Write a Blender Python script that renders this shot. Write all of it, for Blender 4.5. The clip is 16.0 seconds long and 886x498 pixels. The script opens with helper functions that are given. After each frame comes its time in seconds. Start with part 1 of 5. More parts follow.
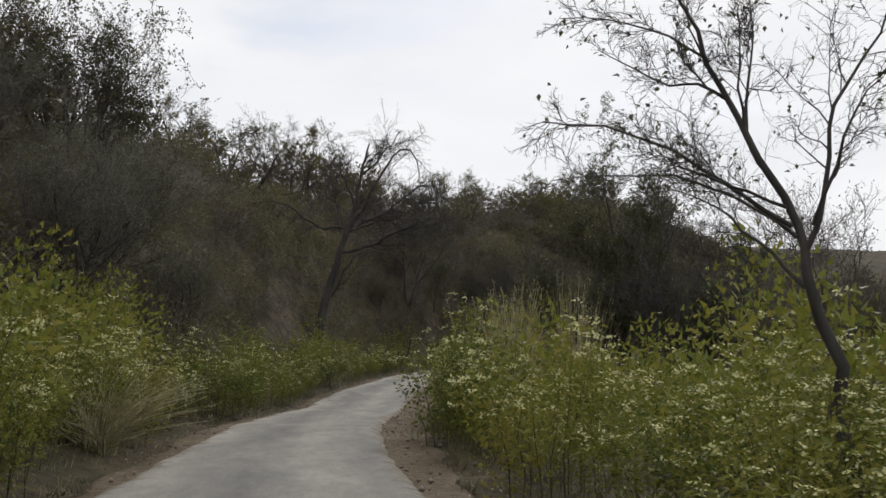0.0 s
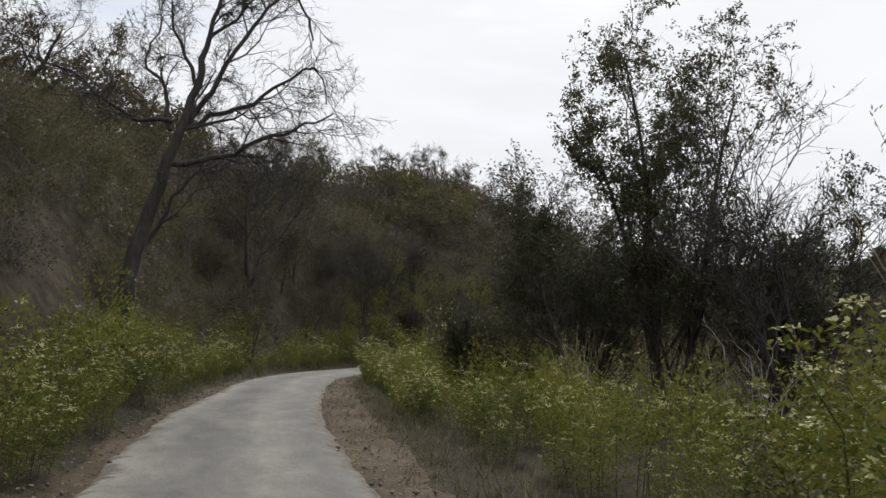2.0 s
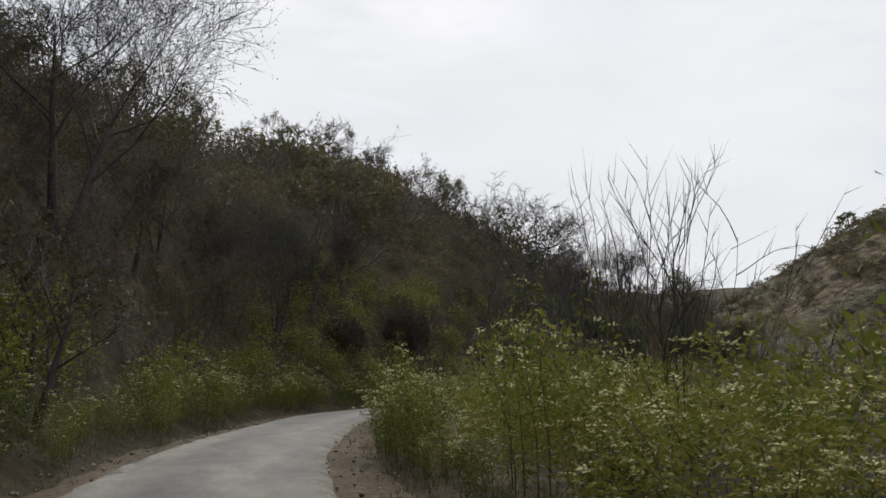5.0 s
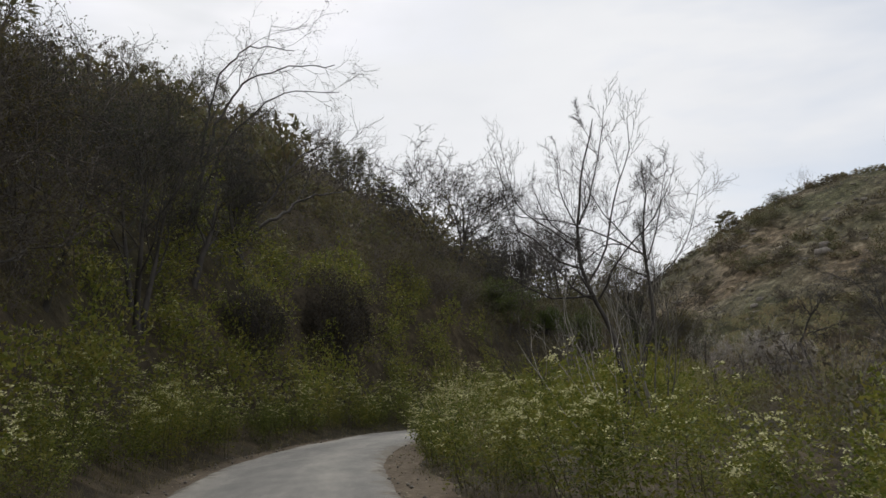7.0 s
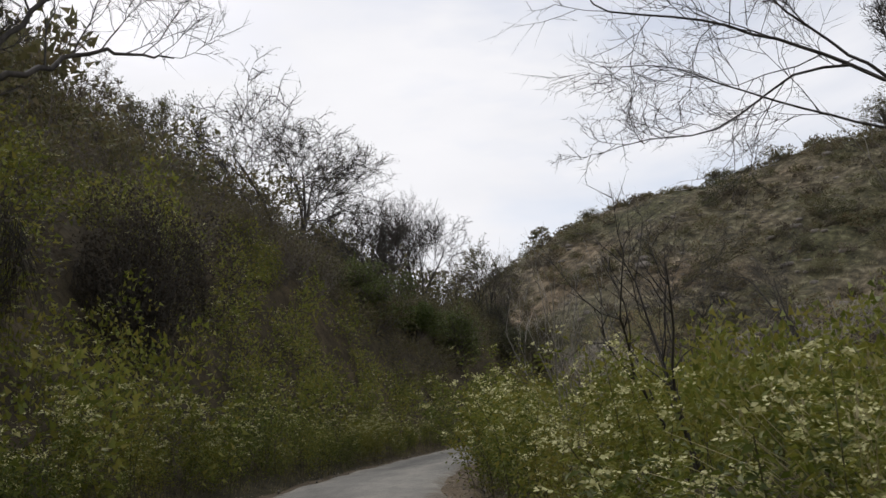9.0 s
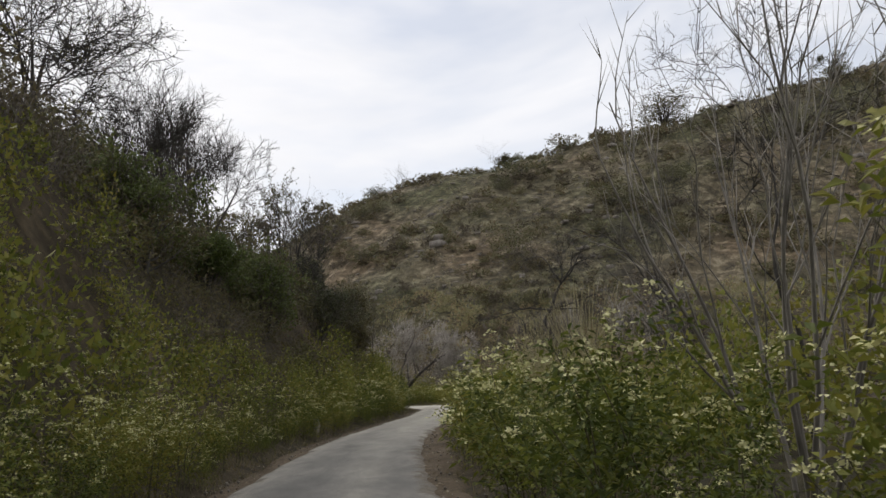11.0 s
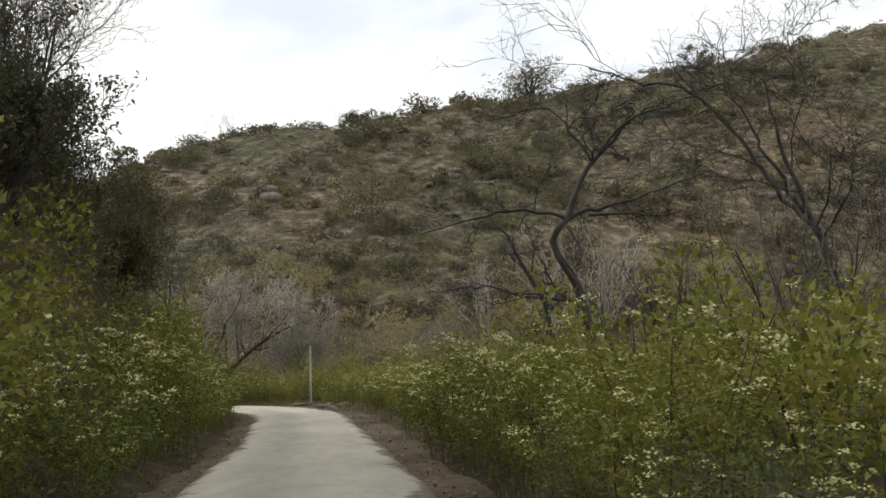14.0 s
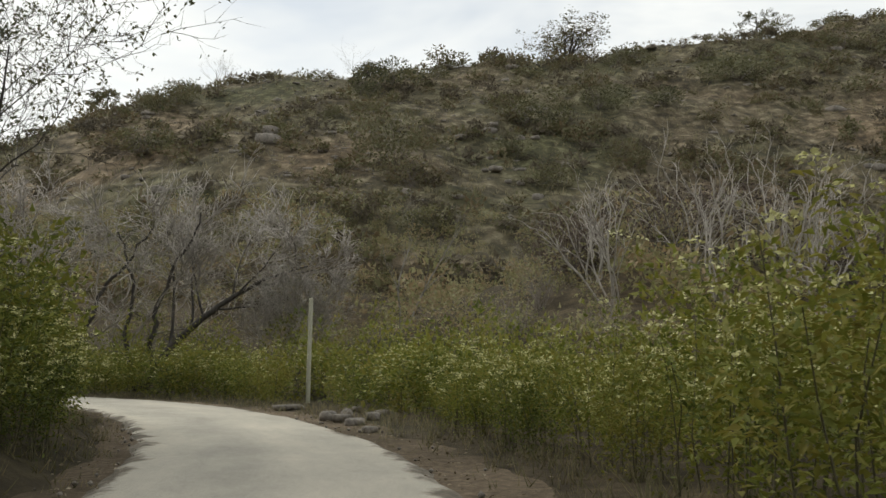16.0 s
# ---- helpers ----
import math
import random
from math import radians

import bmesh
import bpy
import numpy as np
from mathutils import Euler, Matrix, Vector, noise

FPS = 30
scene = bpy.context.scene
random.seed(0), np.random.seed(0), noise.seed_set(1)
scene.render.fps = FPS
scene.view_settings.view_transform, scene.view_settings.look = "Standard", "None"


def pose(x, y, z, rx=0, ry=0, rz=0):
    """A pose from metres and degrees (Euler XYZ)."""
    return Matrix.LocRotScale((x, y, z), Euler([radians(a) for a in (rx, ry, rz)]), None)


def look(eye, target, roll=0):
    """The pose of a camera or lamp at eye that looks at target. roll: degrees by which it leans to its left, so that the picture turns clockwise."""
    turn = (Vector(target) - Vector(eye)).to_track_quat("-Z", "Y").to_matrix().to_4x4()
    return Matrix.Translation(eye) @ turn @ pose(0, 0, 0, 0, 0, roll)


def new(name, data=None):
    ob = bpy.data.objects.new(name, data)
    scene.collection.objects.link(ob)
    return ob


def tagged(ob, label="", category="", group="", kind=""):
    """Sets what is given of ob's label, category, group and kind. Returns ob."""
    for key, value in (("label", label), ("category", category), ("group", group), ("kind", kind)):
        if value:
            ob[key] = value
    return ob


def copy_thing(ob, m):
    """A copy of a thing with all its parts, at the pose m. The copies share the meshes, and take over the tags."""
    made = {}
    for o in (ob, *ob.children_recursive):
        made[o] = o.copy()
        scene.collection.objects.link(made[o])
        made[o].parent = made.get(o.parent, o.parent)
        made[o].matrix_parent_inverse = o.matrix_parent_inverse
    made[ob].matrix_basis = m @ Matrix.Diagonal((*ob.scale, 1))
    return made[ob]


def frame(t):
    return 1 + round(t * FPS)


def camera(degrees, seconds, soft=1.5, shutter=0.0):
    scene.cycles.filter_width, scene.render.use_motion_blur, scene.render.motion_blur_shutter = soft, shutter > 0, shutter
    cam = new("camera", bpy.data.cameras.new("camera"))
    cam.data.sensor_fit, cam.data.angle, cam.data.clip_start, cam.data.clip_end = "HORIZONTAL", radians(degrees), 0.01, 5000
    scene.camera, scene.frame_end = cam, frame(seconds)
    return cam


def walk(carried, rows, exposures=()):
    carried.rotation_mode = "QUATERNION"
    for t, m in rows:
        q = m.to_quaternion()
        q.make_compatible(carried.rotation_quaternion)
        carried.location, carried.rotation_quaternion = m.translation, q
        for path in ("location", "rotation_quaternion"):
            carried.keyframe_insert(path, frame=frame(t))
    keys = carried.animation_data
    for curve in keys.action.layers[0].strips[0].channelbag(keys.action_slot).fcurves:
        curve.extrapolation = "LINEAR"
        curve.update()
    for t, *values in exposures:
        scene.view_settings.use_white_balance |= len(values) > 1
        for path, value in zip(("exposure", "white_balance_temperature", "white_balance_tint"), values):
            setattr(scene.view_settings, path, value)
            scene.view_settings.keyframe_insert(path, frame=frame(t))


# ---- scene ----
cam = camera(57.0, 16.0, shutter=0.03)
PATH = [
    (0, (2.064, 4.44, 0.989), (1.92, 6.418, 1.241), 1.4),
    (0.5, (0.909, 8.197, 0.914), (0.768, 10.174, 1.181), 2.0),
    (1, (-0.089, 11.995, 0.834), (-0.22, 13.973, 1.095), 1.7),
    (1.5, (-0.891, 15.767, 0.734), (-0.812, 17.747, 1.008), 0.4),
    (2, (-1.483, 19.518, 0.621), (-1.168, 21.474, 0.892), 1.9),
    (2.5, (-1.692, 23.094, 0.54), (-1.241, 25.02, 0.832), -1.6),
    (3, (-2.011, 26.793, 0.415), (-1.518, 28.705, 0.731), 1.4),
    (5.5, (-2.151, 46.555, 0.836), (-1.451, 48.394, 1.196), -0.8),
    (6, (-1.777, 50.662, 0.884), (-0.99, 52.464, 1.247), -1.5),
    (6.5, (-1.229, 54.748, 0.937), (-0.376, 56.517, 1.316), -2.2),
    (7, (-0.364, 58.533, 0.949), (0.58, 60.254, 1.329), -2.3),
    (7.5, (0.67, 62.077, 0.97), (1.654, 63.779, 1.338), -1.7),
    (8, (1.839, 65.601, 1.11), (2.931, 67.232, 1.496), -1.6),
    (8.5, (2.922, 68.867, 1.186), (4.154, 70.392, 1.583), -3.1),
    (9, (4.255, 72.01, 1.227), (5.602, 73.43, 1.636), -4.0),
    (9.5, (5.814, 74.98, 1.321), (7.208, 76.352, 1.741), -3.8),
    (10, (7.742, 77.782, 1.359), (9.284, 78.986, 1.777), -5.1),
    (12.5, (21.488, 90.314, 1.236), (23.29, 91.13, 1.526), -1.6),
    (13, (25.143, 92.743, 1.282), (26.981, 93.476, 1.573), -1.3),
    (13.5, (29.19, 95.167, 1.332), (31.05, 95.839, 1.628), -2.1),
    (14, (33.441, 97.569, 1.384), (35.326, 98.161, 1.692), -2.5),
    (14.5, (37.879, 99.945, 1.387), (39.767, 100.519, 1.709), -2.1),
    (15, (42.309, 102.251, 1.362), (44.21, 102.823, 1.608), -0.8),
    (15.5, (46.749, 104.389, 1.298), (48.646, 104.958, 1.573), -0.1),
    (16, (51.111, 106.623, 1.212), (52.997, 107.219, 1.508), 0.2),
]
walk(cam, [(t, look(eye, target, roll)) for t, eye, target, roll in PATH],
     exposures=[(0, 0.02, 6450, 10), (3, 0.06, 6400, 10), (5.5, -0.1, 6400, 10), (7, -0.08, 6400, 10), (7.5, 0.03, 6400, 11), (10, 0.02, 6450, 12), (12.5, 0.34, 6550, 9), (14, 0.40, 6700, 7), (15, 0.36, 6750, 5), (15.5, 0.48, 6800, 5), (16, 0.20, 6700, 5)])

# ---------------------------------------------------------------- light
SUN_EL, SUN_AZ = radians(38), radians(14)      # behind thin cloud, a little east of north
world = bpy.data.worlds.new("overcast_sky")
scene.world = world
world.use_nodes = True
wt = world.node_tree
wt.nodes.clear()


def wn(kind, **kw):
    n = wt.nodes.new(kind)
    for k, v in kw.items():
        n.inputs[k].default_value = v
    return n


w_out = wn("ShaderNodeOutputWorld")
w_bg = wn("ShaderNodeBackground", Strength=1.0)
w_sky = wn("ShaderNodeTexSky")
w_sky.sky_type = "NISHITA"
w_sky.sun_disc = False
w_sky.sun_elevation = SUN_EL
w_sky.sun_rotation = SUN_AZ
w_co = wn("ShaderNodeTexCoord")
w_map = wn("ShaderNodeMapping")
w_map.inputs["Scale"].default_value = (1.0, 1.0, 3.2)
w_noise = wn("ShaderNodeTexNoise", Scale=1.7, Detail=5.0, Roughness=0.55, Distortion=0.4)
w_ramp = wn("ShaderNodeValToRGB")
w_ramp.color_ramp.elements[0].position, w_ramp.color_ramp.elements[0].color = 0.34, (0.62, 0.62, 0.62, 1)
w_ramp.color_ramp.elements[1].position, w_ramp.color_ramp.elements[1].color = 0.5, (1, 1, 1, 1)
w_n2 = wn("ShaderNodeTexNoise", Scale=3.5, Detail=4.0, Roughness=0.5)
w_cl = wn("ShaderNodeValToRGB")
w_cl.color_ramp.elements[0].position, w_cl.color_ramp.elements[0].color = 0.3, (0.84, 0.85, 0.875, 1)
w_cl.color_ramp.elements[1].position, w_cl.color_ramp.elements[1].color = 0.7, (0.93, 0.93, 0.94, 1)
w_scale = wn("ShaderNodeVectorMath")
w_scale.operation = "SCALE"
w_scale.inputs[3].default_value = 0.11
w_mix = wn("ShaderNodeMix")
w_mix.data_type = "RGBA"
wl = wt.links.new
wl(w_co.outputs["Generated"], w_map.inputs["Vector"])
wl(w_map.outputs["Vector"], w_noise.inputs["Vector"])
wl(w_map.outputs["Vector"], w_n2.inputs["Vector"])
wl(w_noise.outputs["Fac"], w_ramp.inputs["Fac"])
wl(w_n2.outputs["Fac"], w_cl.inputs["Fac"])
wl(w_sky.outputs["Color"], w_scale.inputs[0])
wl(w_ramp.outputs["Color"], w_mix.inputs[0])
wl(w_scale.outputs["Vector"], w_mix.inputs[6])
wl(w_cl.outputs["Color"], w_mix.inputs[7])
wl(w_mix.outputs[2], w_bg.inputs["Color"])
wl(w_bg.outputs["Background"], w_out.inputs["Surface"])

sun_data = bpy.data.lights.new("sun", "SUN")
sun_data.energy, sun_data.angle, sun_data.color = 1.7, radians(12), (1.0, 0.96, 0.9)
sun = new("sun", sun_data)
sun.matrix_world = look((0, 0, 60), (-math.sin(SUN_AZ) * 60, -math.cos(SUN_AZ) * 60, 60 - 60 * math.tan(SUN_EL)))

# ---------------------------------------------------------------- materials


def material(name):
    m = bpy.data.materials.new(name)
    m.use_nodes = True
    return m, m.node_tree.nodes, m.node_tree.links.new, m.node_tree.nodes["Principled BSDF"]


def ramp(nodes, stops):
    r = nodes.new("ShaderNodeValToRGB")
    e = r.color_ramp.elements
    e[0].position, e[0].color = stops[0][0], (*stops[0][1], 1)
    e[1].position, e[1].color = stops[-1][0], (*stops[-1][1], 1)
    for p, c in stops[1:-1]:
        k = e.new(p)
        k.color = (*c, 1)
    return r


def foliage_mat(name, stops, translucent=0.3, rough=0.5, scale=1.2):
    """Leaves: one tint a leaf, drifting in patches from bush to bush."""
    m, nodes, link, bsdf = material(name)
    geo, info = nodes.new("ShaderNodeNewGeometry"), nodes.new("ShaderNodeObjectInfo")
    noise_n = nodes.new("ShaderNodeTexNoise")
    noise_n.inputs["Scale"].default_value = scale
    noise_n.inputs["Detail"].default_value = 3
    link(geo.outputs["Position"], noise_n.inputs["Vector"])
    a, b, c = (nodes.new("ShaderNodeMath") for _ in range(3))
    a.operation, b.operation, c.operation = "MULTIPLY", "MULTIPLY_ADD", "MULTIPLY_ADD"
    link(geo.outputs["Random Per Island"], a.inputs[0])
    a.inputs[1].default_value = 0.36
    link(noise_n.outputs["Fac"], b.inputs[0])
    b.inputs[1].default_value = 0.6
    link(a.outputs[0], b.inputs[2])
    link(info.outputs["Random"], c.inputs[0])
    c.inputs[1].default_value = 0.34
    link(b.outputs[0], c.inputs[2])
    r = ramp(nodes, stops)
    link(c.outputs[0], r.inputs["Fac"])
    link(r.outputs["Color"], bsdf.inputs["Base Color"])
    bsdf.inputs["Roughness"].default_value = rough
    bsdf.inputs["Specular IOR Level"].default_value = 0.3
    tr, mix = nodes.new("ShaderNodeBsdfTranslucent"), nodes.new("ShaderNodeMixShader")
    link(r.outputs["Color"], tr.inputs["Color"])
    mix.inputs[0].default_value = translucent
    link(bsdf.outputs[0], mix.inputs[1])
    link(tr.outputs[0], mix.inputs[2])
    link(mix.outputs[0], nodes["Material Output"].inputs["Surface"])
    return m


def bark_mat(name, dark, light, scale=9.0):
    m, nodes, link, bsdf = material(name)
    co = nodes.new("ShaderNodeTexCoord")
    mp = nodes.new("ShaderNodeMapping")
    mp.inputs["Scale"].default_value = (1, 1, 0.25)
    n1, n2 = nodes.new("ShaderNodeTexNoise"), nodes.new("ShaderNodeTexNoise")
    n1.inputs["Scale"].default_value, n1.inputs["Detail"].default_value = scale, 6
    n2.inputs["Scale"].default_value = scale * 0.12
    link(co.outputs["Object"], mp.inputs["Vector"])
    link(mp.outputs["Vector"], n1.inputs["Vector"])
    link(co.outputs["Object"], n2.inputs["Vector"])
    add = nodes.new("ShaderNodeMath")
    add.operation = "MULTIPLY_ADD"
    add.inputs[1].default_value = 0.6
    link(n1.outputs["Fac"], add.inputs[0])
    half = nodes.new("ShaderNodeMath")
    half.operation = "MULTIPLY"
    half.inputs[1].default_value = 0.4
    link(n2.outputs["Fac"], half.inputs[0])
    link(half.outputs[0], add.inputs[2])
    r = ramp(nodes, [(0.36, dark), (0.64, light)])
    link(add.outputs[0], r.inputs["Fac"])
    link(r.outputs["Color"], bsdf.inputs["Base Color"])
    bsdf.inputs["Roughness"].default_value = 0.9
    bump = nodes.new("ShaderNodeBump")
    bump.inputs["Strength"].default_value, bump.inputs["Distance"].default_value = 0.5, 0.02
    link(n1.outputs["Fac"], bump.inputs["Height"])
    link(bump.outputs[0], bsdf.inputs["Normal"])
    return m


def ground_mat(name, fine, coarse, bump_d=0.03, fine_scale=6.0, coarse_scale=0.22):
    """Soil: two colour ramps over a fine and a coarse noise, the second a tint about one."""
    m, nodes, link, bsdf = material(name)
    co = nodes.new("ShaderNodeTexCoord")
    nf, nc = nodes.new("ShaderNodeTexNoise"), nodes.new("ShaderNodeTexNoise")
    nf.inputs["Scale"].default_value, nf.inputs["Detail"].default_value, nf.inputs["Roughness"].default_value = fine_scale, 8, 0.65
    nc.inputs["Scale"].default_value, nc.inputs["Detail"].default_value = coarse_scale, 4
    link(co.outputs["Object"], nf.inputs["Vector"])
    link(co.outputs["Object"], nc.inputs["Vector"])
    rf, rc = ramp(nodes, fine), ramp(nodes, coarse)
    link(nf.outputs["Fac"], rf.inputs["Fac"])
    link(nc.outputs["Fac"], rc.inputs["Fac"])
    mix = nodes.new("ShaderNodeMix")
    mix.data_type, mix.blend_type = "RGBA", "MULTIPLY"
    mix.inputs[0].default_value = 1.0
    link(rf.outputs["Color"], mix.inputs[6])
    link(rc.outputs["Color"], mix.inputs[7])
    link(mix.outputs[2], bsdf.inputs["Base Color"])
    bsdf.inputs["Roughness"].default_value = 0.95
    bsdf.inputs["Specular IOR Level"].default_value = 0.15
    bump = nodes.new("ShaderNodeBump")
    bump.inputs["Strength"].default_value, bump.inputs["Distance"].default_value = 0.8, bump_d
    link(nf.outputs["Fac"], bump.inputs["Height"])
    link(bump.outputs[0], bsdf.inputs["Normal"])
    return m


M_LEAF = foliage_mat("shrub_leaf", [(0.2, (0.03, 0.045, 0.010)), (0.48, (0.08, 0.104, 0.018)), (0.72, (0.185, 0.2, 0.034)), (0.95, (0.24, 0.21, 0.045))], 0.32, 0.62)
M_FLOWER = foliage_mat("cream_flower", [(0.2, (0.42, 0.41, 0.15)), (0.9, (0.66, 0.64, 0.36))], 0.2, 0.7)
M_SCRUB = foliage_mat("scrub_leaf", [(0.2, (0.036, 0.042, 0.024)), (0.5, (0.07, 0.075, 0.04)), (0.7, (0.125, 0.118, 0.048)), (0.95, (0.14, 0.11, 0.055))], 0.3, 0.6, 0.35)
M_DRY = foliage_mat("withered_leaf", [(0.2, (0.05, 0.043, 0.033)), (0.55, (0.098, 0.083, 0.06)), (0.95, (0.15, 0.127, 0.083))], 0.25, 0.8, 0.3)
M_TREELEAF = foliage_mat("tree_leaf", [(0.2, (0.032, 0.040, 0.020)), (0.6, (0.07, 0.08, 0.036)), (0.95, (0.12, 0.11, 0.055))], 0.3, 0.5)
M_STRAW = foliage_mat("straw", [(0.2, (0.21, 0.18, 0.09)), (0.6, (0.37, 0.33, 0.18)), (0.95, (0.52, 0.47, 0.30))], 0.25, 0.7)
M_HILLGRASS = foliage_mat("hill_grass", [(0.2, (0.08, 0.075, 0.042)), (0.55, (0.16, 0.142, 0.08)), (0.95, (0.27, 0.232, 0.14))], 0.25, 0.8, 0.08)
M_STEM = bark_mat("green_stem", (0.05, 0.045, 0.02), (0.11, 0.10, 0.05), 20)
M_BARK = bark_mat("dark_bark", (0.024, 0.021, 0.018), (0.075, 0.066, 0.058))
M_GREYBARK = bark_mat("grey_bark", (0.10, 0.09, 0.075), (0.27, 0.25, 0.22))
M_TWIG = bark_mat("twig", (0.05, 0.042, 0.034), (0.14, 0.12, 0.1))
M_GROUND = ground_mat("leaf_litter_soil", [(0.3, (0.022, 0.019, 0.012)), (0.5, (0.05, 0.042, 0.027)), (0.72, (0.10, 0.083, 0.053))],
                      [(0.35, (0.75, 0.8, 0.65)), (0.5, (1.0, 0.95, 0.9)), (0.65, (1.4, 1.3, 1.25))], 0.15, 2.2, 0.09)
M_HILL = ground_mat("dry_hill_soil", [(0.32, (0.024, 0.021, 0.017)), (0.44, (0.055, 0.048, 0.037)), (0.55, (0.1, 0.085, 0.064)), (0.66, (0.19, 0.171, 0.14))],
                    [(0.36, (0.8, 0.9, 0.6)), (0.48, (1.15, 1.15, 0.95)), (0.56, (1.25, 1.18, 1.0)), (0.66, (1.45, 1.28, 1.06))], 0.6, 0.6, 0.045)
M_VERGE = ground_mat("dirt_verge", [(0.3, (0.06, 0.048, 0.033)), (0.48, (0.105, 0.084, 0.06)), (0.62, (0.15, 0.122, 0.088)), (0.8, (0.26, 0.22, 0.17))],
                     [(0.35, (0.65, 0.62, 0.55)), (0.6, (1.15, 1.1, 1.05))], 0.03, 9.0, 0.5)
M_ROCK = ground_mat("stone", [(0.3, (0.10, 0.09, 0.08)), (0.7, (0.32, 0.30, 0.27))], [(0.3, (0.7, 0.7, 0.7)), (0.7, (1.2, 1.15, 1.1))], 0.03, 9, 1.5)
M_SAGE = foliage_mat("valley_scrub_leaf", [(0.2, (0.085, 0.095, 0.04)), (0.5, (0.165, 0.17, 0.075)), (0.75, (0.25, 0.24, 0.12)), (0.95, (0.27, 0.20, 0.115))], 0.3, 0.7, 0.25)
M_HILLBUSH = foliage_mat("hill_bush_leaf", [(0.2, (0.045, 0.05, 0.025)), (0.5, (0.085, 0.088, 0.042)), (0.75, (0.125, 0.12, 0.06)), (0.95, (0.14, 0.105, 0.06))], 0.3, 0.7, 0.2)
M_PALESTEM = bark_mat("pale_stem", (0.2, 0.18, 0.155), (0.4, 0.37, 0.33))
M_PALETWIG = bark_mat("pale_twig", (0.085, 0.07, 0.06), (0.2, 0.175, 0.15))
M_LITTER = foliage_mat("fallen_leaf", [(0.2, (0.12, 0.088, 0.058)), (0.6, (0.24, 0.195, 0.135)), (0.95, (0.44, 0.39, 0.30))], 0.15, 0.8)


def road_mat():
    m, nodes, link, bsdf = material("worn_asphalt")
    uv = nodes.new("ShaderNodeUVMap")
    uv.uv_map = "UVMap"
    co = nodes.new("ShaderNodeTexCoord")
    sep = nodes.new("ShaderNodeSeparateXYZ")
    link(uv.outputs["UV"], sep.inputs[0])
    grain, patch = nodes.new("ShaderNodeTexNoise"), nodes.new("ShaderNodeTexNoise")
    grain.inputs["Scale"].default_value, grain.inputs["Detail"].default_value, grain.inputs["Roughness"].default_value = 48, 8, 0.8
    patch.inputs["Scale"].default_value, patch.inputs["Detail"].default_value, patch.inputs["Roughness"].default_value = 1.1, 10, 0.74
    link(co.outputs["Object"], grain.inputs["Vector"])
    along = nodes.new("ShaderNodeMapping")
    along.inputs["Scale"].default_value = (1.9, 0.42, 1)
    link(uv.outputs["UV"], along.inputs["Vector"])
    link(along.outputs["Vector"], patch.inputs["Vector"])
    patch.inputs["Distortion"].default_value = 0.15
    # across the road: two wheel tracks, dusty edges
    wave = nodes.new("ShaderNodeMath")
    wave.operation = "SINE"
    mul = nodes.new("ShaderNodeMath")
    mul.operation = "MULTIPLY"
    mul.inputs[1].default_value = 6.2
    link(sep.outputs["X"], mul.inputs[0])
    link(mul.outputs[0], wave.inputs[0])
    base = nodes.new("ShaderNodeMath")
    base.operation = "MULTIPLY_ADD"
    base.inputs[1].default_value = 0.05
    link(wave.outputs[0], base.inputs[0])
    sq = nodes.new("ShaderNodeMath")
    sq.operation = "POWER"
    sq.inputs[1].default_value = 4
    link(sep.outputs["X"], sq.inputs[0])
    edge = nodes.new("ShaderNodeMath")
    edge.operation = "MULTIPLY_ADD"
    edge.inputs[1].default_value = 0.16
    link(sq.outputs[0], edge.inputs[0])
    p2 = nodes.new("ShaderNodeMath")
    p2.operation = "MULTIPLY_ADD"
    p2.inputs[1].default_value = 0.62
    link(patch.outputs["Fac"], p2.inputs[0])
    g2 = nodes.new("ShaderNodeMath")
    g2.operation = "MULTIPLY"
    g2.inputs[1].default_value = 0.6
    link(grain.outputs["Fac"], g2.inputs[0])
    link(g2.outputs[0], p2.inputs[2])
    link(p2.outputs[0], edge.inputs[2])
    link(edge.outputs[0], base.inputs[2])
    r = ramp(nodes, [(0.44, (0.08, 0.076, 0.068)), (0.57, (0.14, 0.133, 0.119)), (0.68, (0.205, 0.194, 0.17)), (0.82, (0.33, 0.305, 0.25))])
    link(base.outputs[0], r.inputs["Fac"])
    far = nodes.new("ShaderNodeMapRange")
    far.inputs["From Min"].default_value, far.inputs["From Max"].default_value = 98, 126
    link(sep.outputs["Y"], far.inputs["Value"])
    dusty = ramp(nodes, [(0.42, (0.24, 0.225, 0.19)), (0.55, (0.33, 0.31, 0.262)), (0.68, (0.42, 0.39, 0.325)), (0.82, (0.52, 0.48, 0.39))])
    link(base.outputs[0], dusty.inputs["Fac"])
    dust_mix = nodes.new("ShaderNodeMix")
    dust_mix.data_type = "RGBA"
    link(far.outputs["Result"], dust_mix.inputs[0])
    link(r.outputs["Color"], dust_mix.inputs[6])
    link(dusty.outputs["Color"], dust_mix.inputs[7])
    absx, creep = nodes.new("ShaderNodeMath"), nodes.new("ShaderNodeMath")
    absx.operation, creep.operation = "ABSOLUTE", "MULTIPLY_ADD"
    link(sep.outputs["X"], absx.inputs[0])
    ragged = nodes.new("ShaderNodeTexNoise")
    ragged.inputs["Scale"].default_value, ragged.inputs["Detail"].default_value, ragged.inputs["Roughness"].default_value = 1.6, 7, 0.7
    link(co.outputs["Object"], ragged.inputs["Vector"])
    link(ragged.outputs["Fac"], creep.inputs[0])
    creep.inputs[1].default_value = 0.75
    link(absx.outputs[0], creep.inputs[2])
    cover = ramp(nodes, [(1.135 / 1.6, (0, 0, 0)), (1.23 / 1.6, (1, 1, 1))])
    scale_c = nodes.new("ShaderNodeMath")
